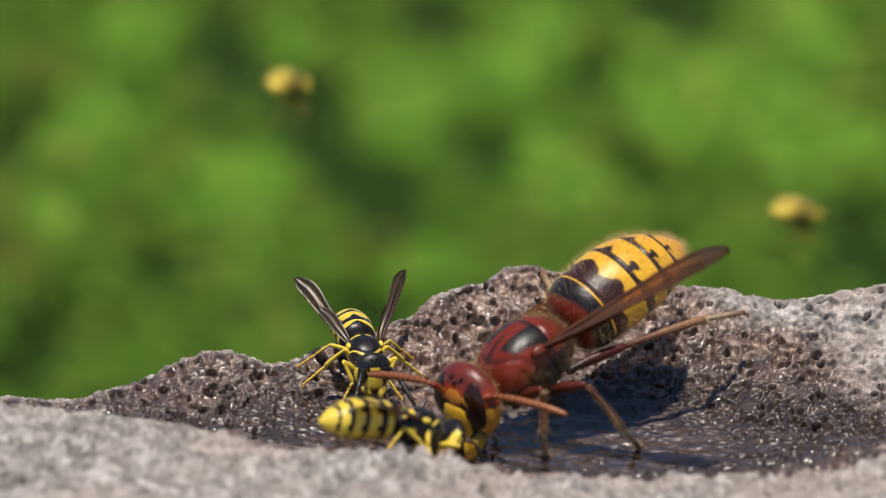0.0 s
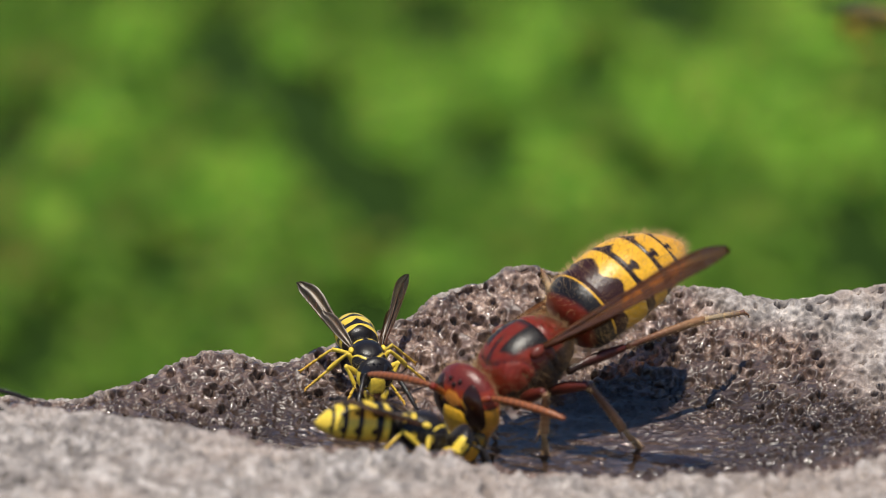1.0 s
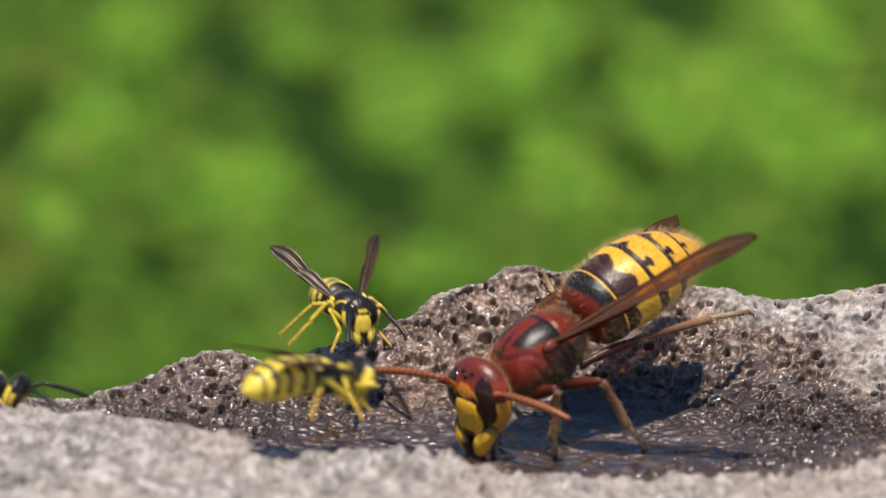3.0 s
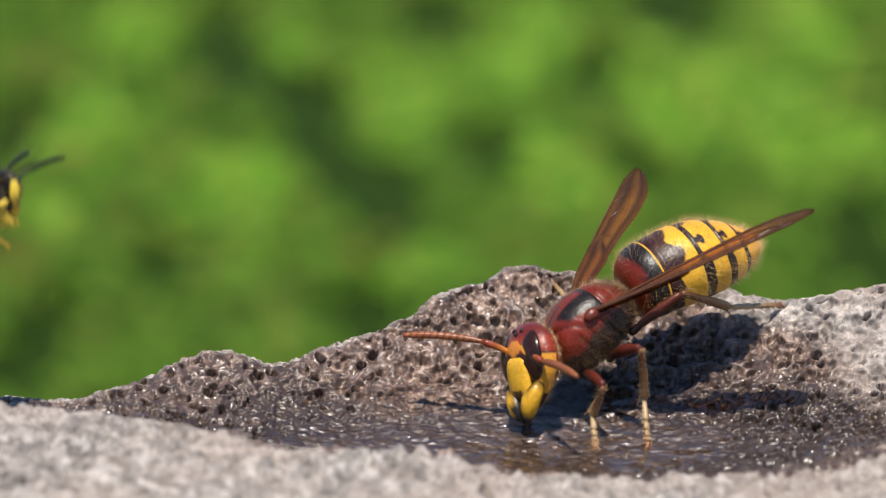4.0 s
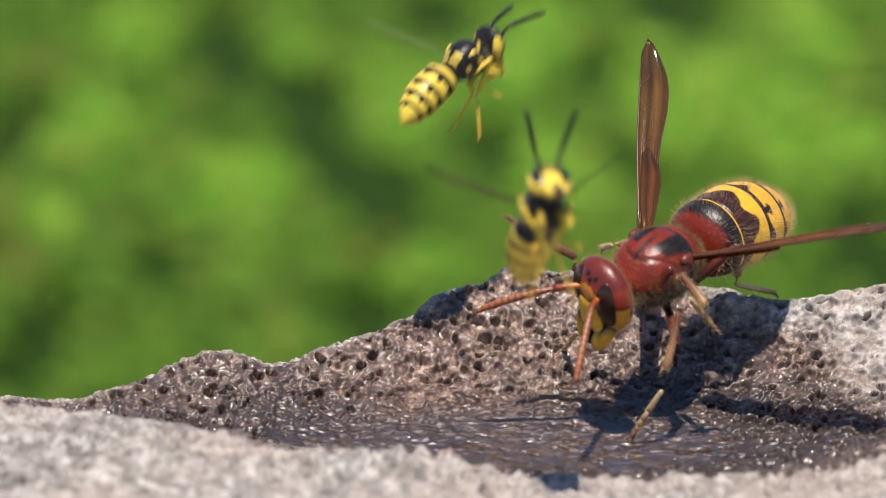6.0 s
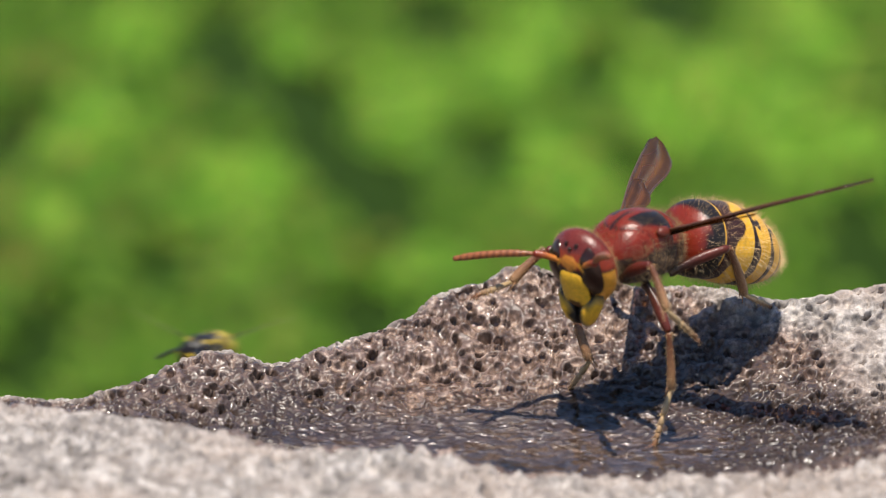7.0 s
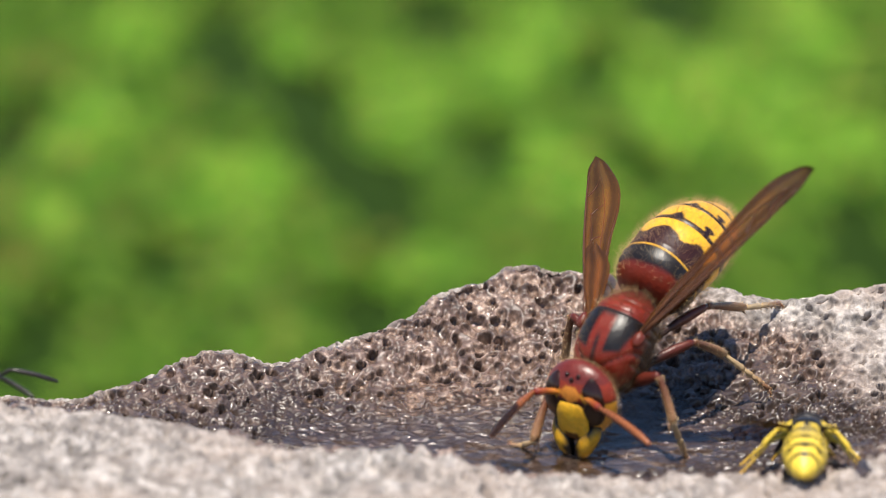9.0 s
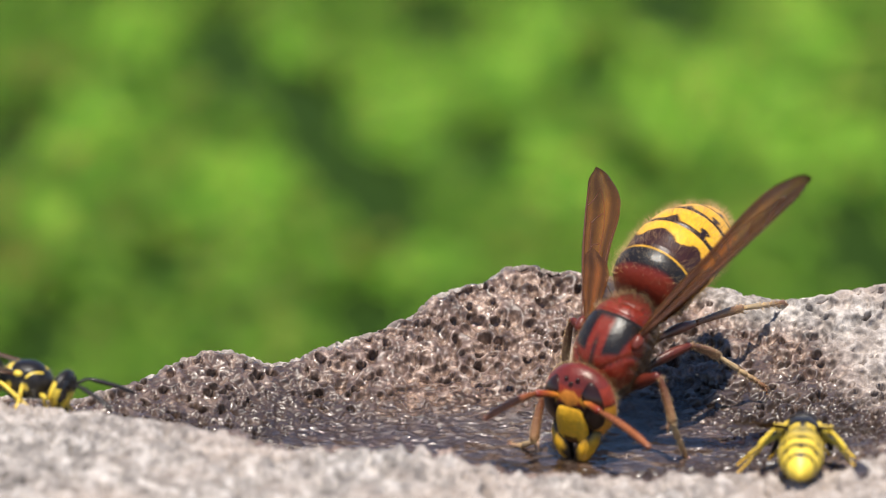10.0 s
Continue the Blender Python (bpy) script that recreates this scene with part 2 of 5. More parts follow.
def stone():
    rng = np.random.default_rng(7)
    # A grid that is finest round the hollow and widens to the stone's edges.
    def lines(lo, a, b, hi, step):
        inner = np.arange(a, b, step)
        left = a - (a - lo) * np.linspace(1, 0.04, 16) ** 2
        right = b + (hi - b) * np.linspace(0, 1, 16) ** 2
        return np.concatenate([left, inner, right])
    xs, ys = lines(-150, -42, 42, 150, 0.15), lines(-110, -36, 32, 120, 0.15)
    base = np.array([[stone_height(x, y) for x in xs[::4]] for y in ys[::4]])
    rows = np.array([np.interp(xs, xs[::4], r) for r in base])
    h = np.array([np.interp(ys, ys[::4], c) for c in rows.T]).T
    X, Y = np.meshgrid(xs, ys)
    bumps, wob, warp_x, warp_y = [np.zeros_like(h) for _ in range(4)]
    for j, y in enumerate(ys):
        for i, x in enumerate(xs):
            rough = noise.fractal(Vector((x * 0.42, y * 0.42, 1.7)), 0.9, 2.2, 5)
            lumps = noise.noise(Vector((x * 0.95, y * 0.95, 4.4)))
            # The dry front edge is knobbly; the wet wall is rounded by its film of water.
            dry = ease(-11, -15, y)
            crumbs = ease(-3, -13, x) * (1 - 0.4 * dry)
            bumps[j, i] = (0.40 + 0.26 * dry) * rough + (0.12 + 0.34 * dry) * lumps + crumbs * 0.30 * noise.noise(Vector((x * 1.9, y * 1.9, 6.1)))
            wob[j, i] = noise.noise(Vector((x * 0.09, y * 0.09, 5.0)))
            warp = noise.noise_vector(Vector((x * 1.1, y * 1.1, 8.0)))
            warp_x[j, i], warp_y[j, i] = 0.22 * warp.x, 0.22 * warp.y
    low = np.clip((h + 0.3) / 2.0, 0.45, 1)
    h = h + 0.35 * wob * low
    # Pits: vesicles that share thin walls. They open along the surface's normal, on the far wall also towards the hollow.
    pits = np.zeros_like(h)
    for k in range(19000):
        # First wide bubbles, then deep dark holes, then small bubbles.
        sort = 0 if k < 5600 else 1 if k < 8400 else 2
        px, py = rng.uniform(-42, 42), rng.uniform(-34, 31)
        r = (0.36 + 0.42 * rng.random() ** 1.6, 0.22 + 0.30 * rng.random() ** 1.5, 0.15 + 0.20 * rng.random() ** 1.5)[sort]
        i0, i1 = np.searchsorted(xs, [px - 1.4 * r - 0.3, px + 1.4 * r + 0.3])
        j0, j1 = np.searchsorted(ys, [py - 1.4 * r - 0.3, py + 1.4 * r + 0.3])
        if i1 - i0 < 2 or j1 - j0 < 2:
            continue
        q, turn = rng.uniform(0.75, 1.3), rng.uniform(0, math.pi)
        dx, dy = X[j0:j1, i0:i1] - px + warp_x[j0:j1, i0:i1], Y[j0:j1, i0:i1] - py + warp_y[j0:j1, i0:i1]
        d = np.sqrt(((dx * math.cos(turn) + dy * math.sin(turn)) * q) ** 2 + ((dy * math.cos(turn) - dx * math.sin(turn)) / q) ** 2) / r
        deep = r * (rng.uniform(0.7, 1.7), rng.uniform(2.0, 3.2), rng.uniform(0.9, 2.0))[sort]
        level = h[(j0 + j1) // 2, (i0 + i1) // 2]
        deep *= 0.30 + 0.70 * min(max((level - 0.3) / 1.6, 0), 1)
        if sort == 0:
            deep *= 1 - 0.55 * ease(-4, -14, px)
        hole = deep * (np.clip(1 - d**4, 0, 1) ** 0.7 if sort == 1 else np.clip(1 - d * d, 0, 1))
        pits[j0:j1, i0:i1] = np.maximum(pits[j0:j1, i0:i1], hole)
    gy, gx = np.gradient(h, ys, xs)
    lean = np.clip((Y + 12) / 6, 0, 1) * 0.6
    away = np.stack([-gx, -gy - lean, np.ones_like(h)], -1)
    away /= np.linalg.norm(away, axis=-1, keepdims=True)
    # Where water has soaked it: the hollow and most of the far wall.
    crest = np.array([curve_at(BACK_RIM, x)[1] for x in xs])[None, :]
    rim = np.array([curve_at(FRONT_RIM, x)[0] for x in xs])[None, :]
    back = np.array([curve_at(BACK_RIM, x)[0] for x in xs])[None, :]
    smooth = h
    wet = np.clip((1.22 - (smooth + 0.9 * wob) / np.maximum(crest, 3)) * 6.0, 0, 1)
    wet = np.where(Y < back - 9, 1.0, wet)
    wet *= np.clip((Y - rim - 1.2 + 1.5 * wob) / 1.6, 0, 1) * np.clip((back - Y) / 1.5 + 0.9, 0, 1)
    wet *= np.clip(1.0 - np.clip((X - 22 - (9 - smooth) * 2.6 + 6 * wob) / 5.0, 0, 1), 0, 1)
    edge = np.minimum.reduce([np.clip((X + 150) / 25, 0, 1), np.clip((150 - X) / 25, 0, 1), np.clip((Y + 110) / 25, 0, 1), np.clip((120 - Y) / 25, 0, 1)])
    h = -895 + (h + 895) * edge**0.2
    verts = (np.stack([X, Y, h], -1) + away * (bumps * low - pits)[..., None]).reshape(-1, 3)
    # Red: how wet; green: dark silt that settled in the lowest part.
    soak = 3.6 * np.clip((X - 4) / 16, 0, 1) + 3.2 * np.clip((-6 - X) / 8, 0, 1)
    silt = 0.88 * np.clip((2.7 + soak - smooth + 1.2 * wob - 0.25 * bumps) / (2.2 + 0.6 * soak), 0, 1) * wet
    c = np.stack([wet.ravel(), silt.ravel(), np.zeros(wet.size)], 1)
    ob = build("stone", (verts.tolist(), grid_faces(len(ys), len(xs))), ROCK, None, colours=c)
    tagged(ob, "porous grey-brown lava stone with a wet drinking hollow", "stone")
    return ob


def pool():
    """The water that stands in the hollow."""
    rows, cols = 60, 110
    verts = []
    for j in range(rows):
        for i in range(cols):
            x, y = -16 + 42 * i / (cols - 1), -13 + 26 * j / (rows - 1)
            verts.append((x, y, 0.32 + 0.22 * math.exp(-((x - 6) / 9) ** 2) * ease(9, 2, y) + 0.011 * max(0, y + 1) ** 2 + 0.10 * noise.noise(Vector((x * 0.3, y * 0.4, 3))) + 0.07 * noise.noise(Vector((x * 0.8, y * 0.7, 9)))))
    ob = build("water", (verts, grid_faces(rows, cols)), WATER)
    ob.visible_shadow = False
    tagged(ob, "shallow clear rainwater reflecting blue sky in the stone hollow", "water", kind="structure")


def ground():
    n = 60
    verts = []
    for j in range(n):
        for i in range(n):
            u, v = 2 * i / (n - 1) - 1, 2 * j / (n - 1) - 1
            x, y = 60000 * u * abs(u) ** 3, 60000 * v * abs(v) ** 3
            verts.append((x, y, -900 + 12 * noise.noise(Vector((x * 0.004, y * 0.004, 0)))))
    ob = build("ground", (verts, grid_faces(n, n)), SHADED_SOIL)
    tagged(ob, "soil under low green plants, coloured dark green for the shade there", "ground", kind="structure")


# Bare spots between the plants, dark with the ground's painted shade: x, y, radius.
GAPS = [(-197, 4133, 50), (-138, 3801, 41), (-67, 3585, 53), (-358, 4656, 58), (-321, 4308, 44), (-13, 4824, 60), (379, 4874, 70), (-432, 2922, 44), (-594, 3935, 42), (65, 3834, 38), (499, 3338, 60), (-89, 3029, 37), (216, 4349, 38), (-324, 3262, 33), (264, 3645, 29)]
# Clumps with leaf colour raised to look sunlit, and withered ones: x, y, radius.
SUNNY = [(-482, 3935, 73), (-270, 3645, 58), (-59, 4114, 76), (374, 4114, 112), (499, 3935, 100), (155, 3615, 57), (80, 4308, 59), (-42, 3262, 49), (-506, 4656, 63), (-233, 4564, 44), (588, 4656, 81), (159, 4703, 63), (-225, 3364, 40), (-456, 3444, 41)]
WITHERED = [(-177, 3850, 30), (-116, 3338, 33), (-594, 4349, 51), (189, 4308, 33), (-501, 3312, 37)]


def ground_cover():
    """Leafy cushions far behind and below the stone, each of many small folded leaves."""
    rng = np.random.default_rng(3)
    verts, faces = [[], [], []], [[], [], []]
    count = [0, 0, 0]
    stems = []
    def inside(x, y, patches, grow, spare=0):
        return any(((x - gx) ** 2 + (0.26 * (y - gy)) ** 2) ** 0.5 < gr * grow + spare for gx, gy, gr in patches)
    for _ in range(9000):
        y = rng.uniform(1500, 7600)
        x = rng.uniform(-1, 1) * (260 + 0.165 * (y + 265))
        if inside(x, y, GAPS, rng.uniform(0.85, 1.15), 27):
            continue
        kind = 2 if inside(x, y, WITHERED, rng.uniform(0.3, 1.1)) else 1 if inside(x, y, SUNNY, rng.uniform(0.6, 1.2)) else 0
        size = rng.uniform(22, 48)
        tall = size * rng.uniform(0.7, 1.5)
        n = 12
        d = rng.normal(size=(n, 3))
        d[:, 2] = np.abs(d[:, 2]) + 0.05
        d /= np.linalg.norm(d, axis=1, keepdims=True)
        root = np.array([x, y, -895.0]) + d * np.array([size, size, tall]) * rng.uniform(0.55, 1.0, (n, 1))
        up = np.array([-0.1, -0.5, 0.9]) + 0.5 * d + rng.normal(0, 0.35, (n, 3))
        up /= np.linalg.norm(up, axis=1, keepdims=True)
        along = np.cross(up, rng.normal(size=(n, 3)))
        along /= np.linalg.norm(along, axis=1, keepdims=True)
        side = np.cross(up, along)
        long = rng.uniform(24, 46, (n, 1))
        wide = long * rng.uniform(0.22, 0.36, (n, 1))
        v = np.stack([root, root + along * long * 0.45 + side * wide + up * long * 0.1, root + along * long * 0.5, root + along * long * 0.45 - side * wide + up * long * 0.1, root + along * long - up * long * 0.08], 1)
        k = count[kind] + 5 * np.arange(n)[:, None]
        verts[kind].append(v.reshape(-1, 3))
        faces[kind] += np.concatenate([k + np.array([[0, 1, 2]]), k + np.array([[1, 4, 2]]), k + np.array([[0, 2, 3]]), k + np.array([[2, 4, 3]])]).tolist()
        count[kind] += 5 * n
        foot = Vector((x, y, -902))
        for q in range(1):
            tip = foot + Vector((rng.uniform(-0.5, 0.5) * size, rng.uniform(-0.5, 0.5) * size, tall * 0.85))
            stems.append(tube([foot, foot.lerp(tip, 0.5) + Vector((0, 0, 6)), tip], [2.6, 2.0, 1.0], 4))
    rows = ((LEAF, "sunlit green leafy ground cover behind the stone"), (LEAF_SUNNY, "green leafy ground cover, coloured brighter as if in full sun"), (LEAF_DRY, "withered brownish leaves among the green plants"))
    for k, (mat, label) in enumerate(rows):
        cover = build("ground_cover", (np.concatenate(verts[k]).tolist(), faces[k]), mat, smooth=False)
        tagged(cover, label, "plants", kind="stuff")
        if k == 0:
            build("stems", join(*stems), STEM, cover)["kind"] = "stuff"


def root_fibres():
    """Fine dead root strands washed together on the wet stone."""
    rng = random.Random(11)
    pieces = []
    for _ in range(90):
        x, y = rng.uniform(-27, -5), rng.uniform(-9, -1)
        turn, bow = rng.uniform(0, math.tau), rng.uniform(-0.5, 0.5)
        pts = []
        for k in range(6):
            pts.append((x, y, stone_height(x, y) + 0.28 + 0.12 * math.sin(k * 1.3 + turn)))
            x, y = x + 0.45 * math.cos(turn), y + 0.45 * math.sin(turn)
            turn += bow
        pieces.append(tube(pts, [0.035, 0.05, 0.05, 0.045, 0.04, 0.02], 5))
    ob = build("root_fibres", join(*pieces), FIBRE)
    tagged(ob, "pale dead root fibres on the wet stone", "plant debris", kind="stuff")


# ---- hornet and wasps ----
NECK, WAIST = (4.1, 0, -0.4), (-4.3, 0, -0.4)
HINGE = (-0.8, 2.72, 1.4)
HIPS = {"fore": (3.0, 1.3, -2.4), "mid": (0.6, 1.7, -2.9), "hind": (-2.2, 1.7, -2.6)}
LEGS = {"fore": (4.6, 3.9, 4.2), "mid": (4.7, 4.8, 5.2), "hind": (5.4, 7.4, 7.9)}
HEAD = 1.12
SCAPE_ROOT = (3.05 * HEAD, 1.0 * HEAD, 0.75 * HEAD)
SCAPE = 2.3
THORAX = [(-4.95, 0.35, -0.15, -0.75), (-4.5, 0.9, 0.35, -1.2), (-3.8, 1.8, 1.25, -2.1), (-2.7, 2.5, 2.25, -2.75), (-1.2, 2.95, 2.8, -3.05), (0.5, 3.1, 2.95, -3.2), (2.0, 2.95, 2.55, -3.05), (3.2, 2.45, 1.6, -2.5), (3.9, 1.7, 0.6, -1.8), (4.3, 0.9, 0.1, -1.0)]
GASTER = 13.2
SEGMENTS = (0.0, 0.20, 0.45, 0.64, 0.79, 0.90, 1.0)


def thorax_mesh(s):
    rings, n = [], 72
    for k in range(70):
        x = -4.95 + 9.25 * k / 69
        w, top, bot = curve_at(THORAX, x)
        w, top = 0.94 * w, 0.94 * top
        mid, half = (top + bot) / 2, (top - bot) / 2
        ring = []
        for i in range(n):
            a = 2 * math.pi * i / n
            cy, cz = math.sin(a), math.cos(a)
            p = 0.86
            y = w * math.copysign(abs(cy) ** p, cy)
            z = mid + half * math.copysign(abs(cz) ** p, cz)
            # Grooves: round the collar, before the scutellum and along the flank.
            dent = 0.0
            if cz > -0.2:
                dent += 0.14 * math.exp(-(((x - 3.1 + 2.5 * (y / 2.9) ** 2) / 0.13) ** 2))
                dent += 0.16 * math.exp(-(((x + 1.7) / 0.14) ** 2))
                dent += 0.12 * math.exp(-(((x + 2.8) / 0.13) ** 2))
                dent += 0.05 * math.exp(-((y / 0.10) ** 2)) * (1 if -1.7 < x < 2 else 0)
            if cz <= 0.3:
                dent += 0.20 * math.exp(-(((x - 1.6 - 0.4 * cz) / 0.16) ** 2)) + 0.18 * math.exp(-(((x + 0.9 - 0.5 * cz) / 0.16) ** 2))
            k2 = 1 - dent / max(half, 0.6)
            ring.append((s * x, s * y * k2, s * (mid + (z - mid) * k2)))
        rings.append(ring)
    return loft(rings)


def hornet_thorax_colour(x, y, z):
    if z < -0.1 - 0.12 * x:
        return blend(BROWN, BLACK, 0.4)
    front = 3.1 - 2.5 * (y / 2.9) ** 2
    c = RED
    if -1.6 < x < front:
        # Scutum: red, with a black field on each side of the rear half and dark seams.
        black = ease(2.6, 2.2, x + 0.45 * abs(y)) * ease(2.45, 2.2, abs(y) + 0.2 * x)
        seam = max(ease(0.05 + 0.16 * max(x, 0), 0.0, abs(y)) * ease(0.2, 1.2, x), ease(0.18, 0.05, front - x))
        stripe = ease(0.88, 0.66, abs(y) + 0.05 * math.sin(4 * x)) * ease(-1.5, -0.7, x) * 0.95
        c = blend(RED, BLACK, max(black * (1 - stripe), seam))
    elif x <= -1.6:
        c = blend(RED, DEEP, ease(-2.6, -4.2, x))
    if abs(z) < 0.25 and x < 1:
        c = blend(c, BROWN, 0.6)
    return c


def wasp_thorax_colour(x, y, z):
    front = 3.1 - 2.5 * (y / 2.9) ** 2
    c = BLACK
    if 0.08 < x - front < 0.46 and abs(y) > 0.9 and z > 0.75:
        c = LEMON
    if -2.6 < x < -1.85 and 0.35 < abs(y) < 2.0 and z > 0.4:
        c = LEMON
    if -3.6 < x < -3.0 and 0.25 < abs(y) < 1.7 and z > 0.0:
        c = LEMON
    if ((x - 1.0) / 0.6) ** 2 + ((z + 0.6 + 0.5 * (x - 1.0)) / 0.5) ** 2 < 1:
        c = LEMON
    if ((x + 1.9) / 0.5) ** 2 + ((z + 0.6) / 0.6) ** 2 < 1:
        c = LEMON
    return c


def gaster_radius(u):
    if u < 0.24:
        r = (1 - (1 - u / 0.24) ** 3.2) ** 0.5 if u > 0 else 0
        r = 0.14 + 0.82 * r
    elif u < 0.42:
        r = 0.96 + 0.04 * ease(0.24, 0.42, u)
    else:
        r = (1 - ((u - 0.42) / 0.585) ** 2.3) ** 0.78 if u < 0.999 else 0.03
    k = max(i for i in range(6) if SEGMENTS[i] <= u + 1e-9)
    v = (u - SEGMENTS[k]) / (SEGMENTS[k + 1] - SEGMENTS[k])
    if k and v < 0.12:
        r *= 0.965 + 0.035 * ease(0, 0.12, v)
    return r * (1 + 0.018 * v)


def gaster_mesh(s, wide=3.75, long=GASTER):
    rings, n = [], 110
    us = [i / 150 for i in range(151)]
    for u in us:
        r = max(gaster_radius(min(u, 0.9995)), 0.03) * wide
        drop = 1.6 * u * u - 0.7 * u
        ring = []
        for i in range(n):
            a = 2 * math.pi * i / n
            ring.append((-s * long * u, s * r * 1.0 * math.sin(a), s * (r * (0.98 if math.cos(a) > 0 else 0.86) * math.cos(a) - drop * 1.2)))
        rings.append(ring)
    # Tint coordinates follow the same order of rings.
    return loft(rings), [(u, 2 * math.pi * i / n) for u in us for i in range(n)]


def hornet_gaster_colour(u, a):
    a = abs((a + math.pi) % (2 * math.pi) - math.pi)
    k = max(i for i in range(6) if SEGMENTS[i] <= u + 1e-9)
    v = (u - SEGMENTS[k]) / (SEGMENTS[k + 1] - SEGMENTS[k])
    w = 0.03 * math.sin(9 * a + 4 * k)
    if k == 0:
        if v > 0.90 and a < 2.0:
            return YELLOW
        c = blend(RED, BLACK, max(ease(0.30, 0.46, v + 0.06 * math.cos(3 * a)), ease(0.9, 1.3, a) * ease(0.2, 0.4, v)))
        return c
    if k == 1:
        end = 0.64 + 0.10 * math.exp(-((a / 0.22) ** 2)) - 0.20 * math.exp(-(((a - 0.50) / 0.20) ** 2)) + 0.10 * math.exp(-(((a - 0.88) / 0.16) ** 2)) - 0.28 * ease(1.0, 1.5, a)
        return blend(BLACK, DEEP, 0.5) if v < end + w else YELLOW
    if k == 5:
        return blend(YELLOW, ORANGE, 0.35)
    end = (0.20, 0.19, 0.17)[k - 2] + (0.30, 0.32, 0.26)[k - 2] * max(0, 1 - a / 0.20) + 0.02 * math.sin(5 * a) + 0.17 * ease(0.95, 1.6, a)
    neck = abs(a - 0.80) < 0.07 and v < end + 0.17
    spot = ((a - 0.80) / 0.155) ** 2 + ((v - end - 0.20) / 0.11) ** 2 < 1
    dark = v < end + w * 0.5 or neck or spot or (a > 2.5 and v < 0.5)
    return blend(BLACK, DEEP, 0.2) if dark else blend(YELLOW, ORANGE, 0.10 * k - 0.15 if k > 1 else 0)


def wasp_gaster_colour(u, a):
    a = abs((a + math.pi) % (2 * math.pi) - math.pi)
    k = max(i for i in range(6) if SEGMENTS[i] <= u + 1e-9)
    v = (u - SEGMENTS[k]) / (SEGMENTS[k + 1] - SEGMENTS[k])
    if k == 0:
        return LEMON if v > 0.55 + 0.25 * math.exp(-((a / 0.3) ** 2)) else BLACK
    if k == 5:
        return LEMON
    end = 0.36 + 0.28 * max(0, 1 - a / 0.32) - 0.10 * ease(1.2, 2.0, a)
    spot = ((a - 0.85) / 0.16) ** 2 + ((v - 0.48) / 0.15) ** 2 < 1 and k < 4
    side = ((a - 1.75) / 0.22) ** 2 + ((v - 0.34) / 0.2) ** 2 < 1
    return BLACK if v < end or spot or side else LEMON


def long_face(mesh, s):
    """Stretches the face below the feelers."""
    return [(x, y, z if z > 0.75 * s else 0.75 * s + 1.10 * (z - 0.75 * s)) for x, y, z in mesh[0]], mesh[1]


def head_mesh(s):
    def shape(x, y, z):
        w = 1.0 - 0.30 * ease(0.1, 1.0, -z) + 0.05 * ease(0.2, 0.9, z)
        d = 0.78 + 0.22 * ease(-0.6, 0.5, z)
        return (x * d if x > 0 else x * 0.75 * (1 - 0.25 * ease(0, 1, -z))), y * w, z
    return blob((s * 1.75, 0, -s * 0.15), (s * 1.75, s * 2.85, s * 3.0), 64, shape)


def hornet_head_colour(x, y, z):
    c = (0.25, 0.028, 0.010)
    w = abs(y)
    if x > 1.6:
        if (w / 0.80) ** 2 + ((z - 0.85) / 0.62) ** 2 < 1 and w < 1.6 * (z - 0.20):
            c = ORANGE
        elif ((w - 1.35) / 0.48) ** 2 + ((z - 0.95) / 0.6) ** 2 < 1:
            c = blend(ORANGE, YELLOW, 0.4)
        elif z <= 0.35 and w > 1.6:
            c = blend(ORANGE, YELLOW, 0.4)
        elif z <= 0.5:
            c = blend(BLACK, DEEP, 0.6)
    elif z < -0.9:
        c = blend(RED, ORANGE, ease(-0.9, -1.8, z) * 0.85)
    if z > 1.75:
        c = blend(c, (0.085, 0.014, 0.014), 0.65)
    return c


def wasp_head_colour(x, y, z):
    c = BLACK
    if x > 1.9 and z < 1.1:
        if 0.6 < z < 1.05 and abs(y) < 0.7:
            c = LEMON
        elif abs(y) > 1.0 and -0.2 < z < 0.9:
            c = LEMON
        elif z < -0.2:
            c = LEMON
    if 0.4 < x < 1.7 and abs(y) > 1.9 and -2.4 < z < 1.6:
        c = LEMON
    return c


def head_surface(s, turn, z, out):
    """A point on the head at an angle from straight ahead and a height, moved outward by out."""
    zz = min(max((z + 0.15) / 3.0, -0.98), 0.98)
    r = math.sqrt(1 - zz * zz)
    x, y = r * math.cos(turn), r * math.sin(turn)
    w = 1.0 - 0.30 * ease(0.1, 1.0, -zz) + 0.05 * ease(0.2, 0.9, zz)
    d = 0.78 + 0.22 * ease(-0.6, 0.5, zz)
    k = 1 + out / 3.0
    return (s * (1.75 + 1.75 * x * d * k), s * 2.85 * y * w * k, s * z)


def eye_mesh(s, side):
    """A kidney-shaped dome set into the side of the head, notched on its inner edge."""
    rings, n, m = [], 40, 14
    for i in range(m + 1):
        rho = i / m
        ring = []
        for k in range(n):
            a = 2 * math.pi * k / n
            u, v = rho * math.cos(a), rho * math.sin(a)
            inner = max(0, -u)
            notch = 0.55 * inner * math.exp(-(((v - 0.05) / 0.30) ** 2))
            turn = radians(37) + radians(23) * (u + notch) + radians(8) * v * v
            out = -0.06 + 0.40 * math.sqrt(max(0, 1 - rho**2.4))
            ring.append(head_surface(s, side * turn, 0.40 + 1.80 * v, out))
        rings.append(ring)
    return loft(rings)


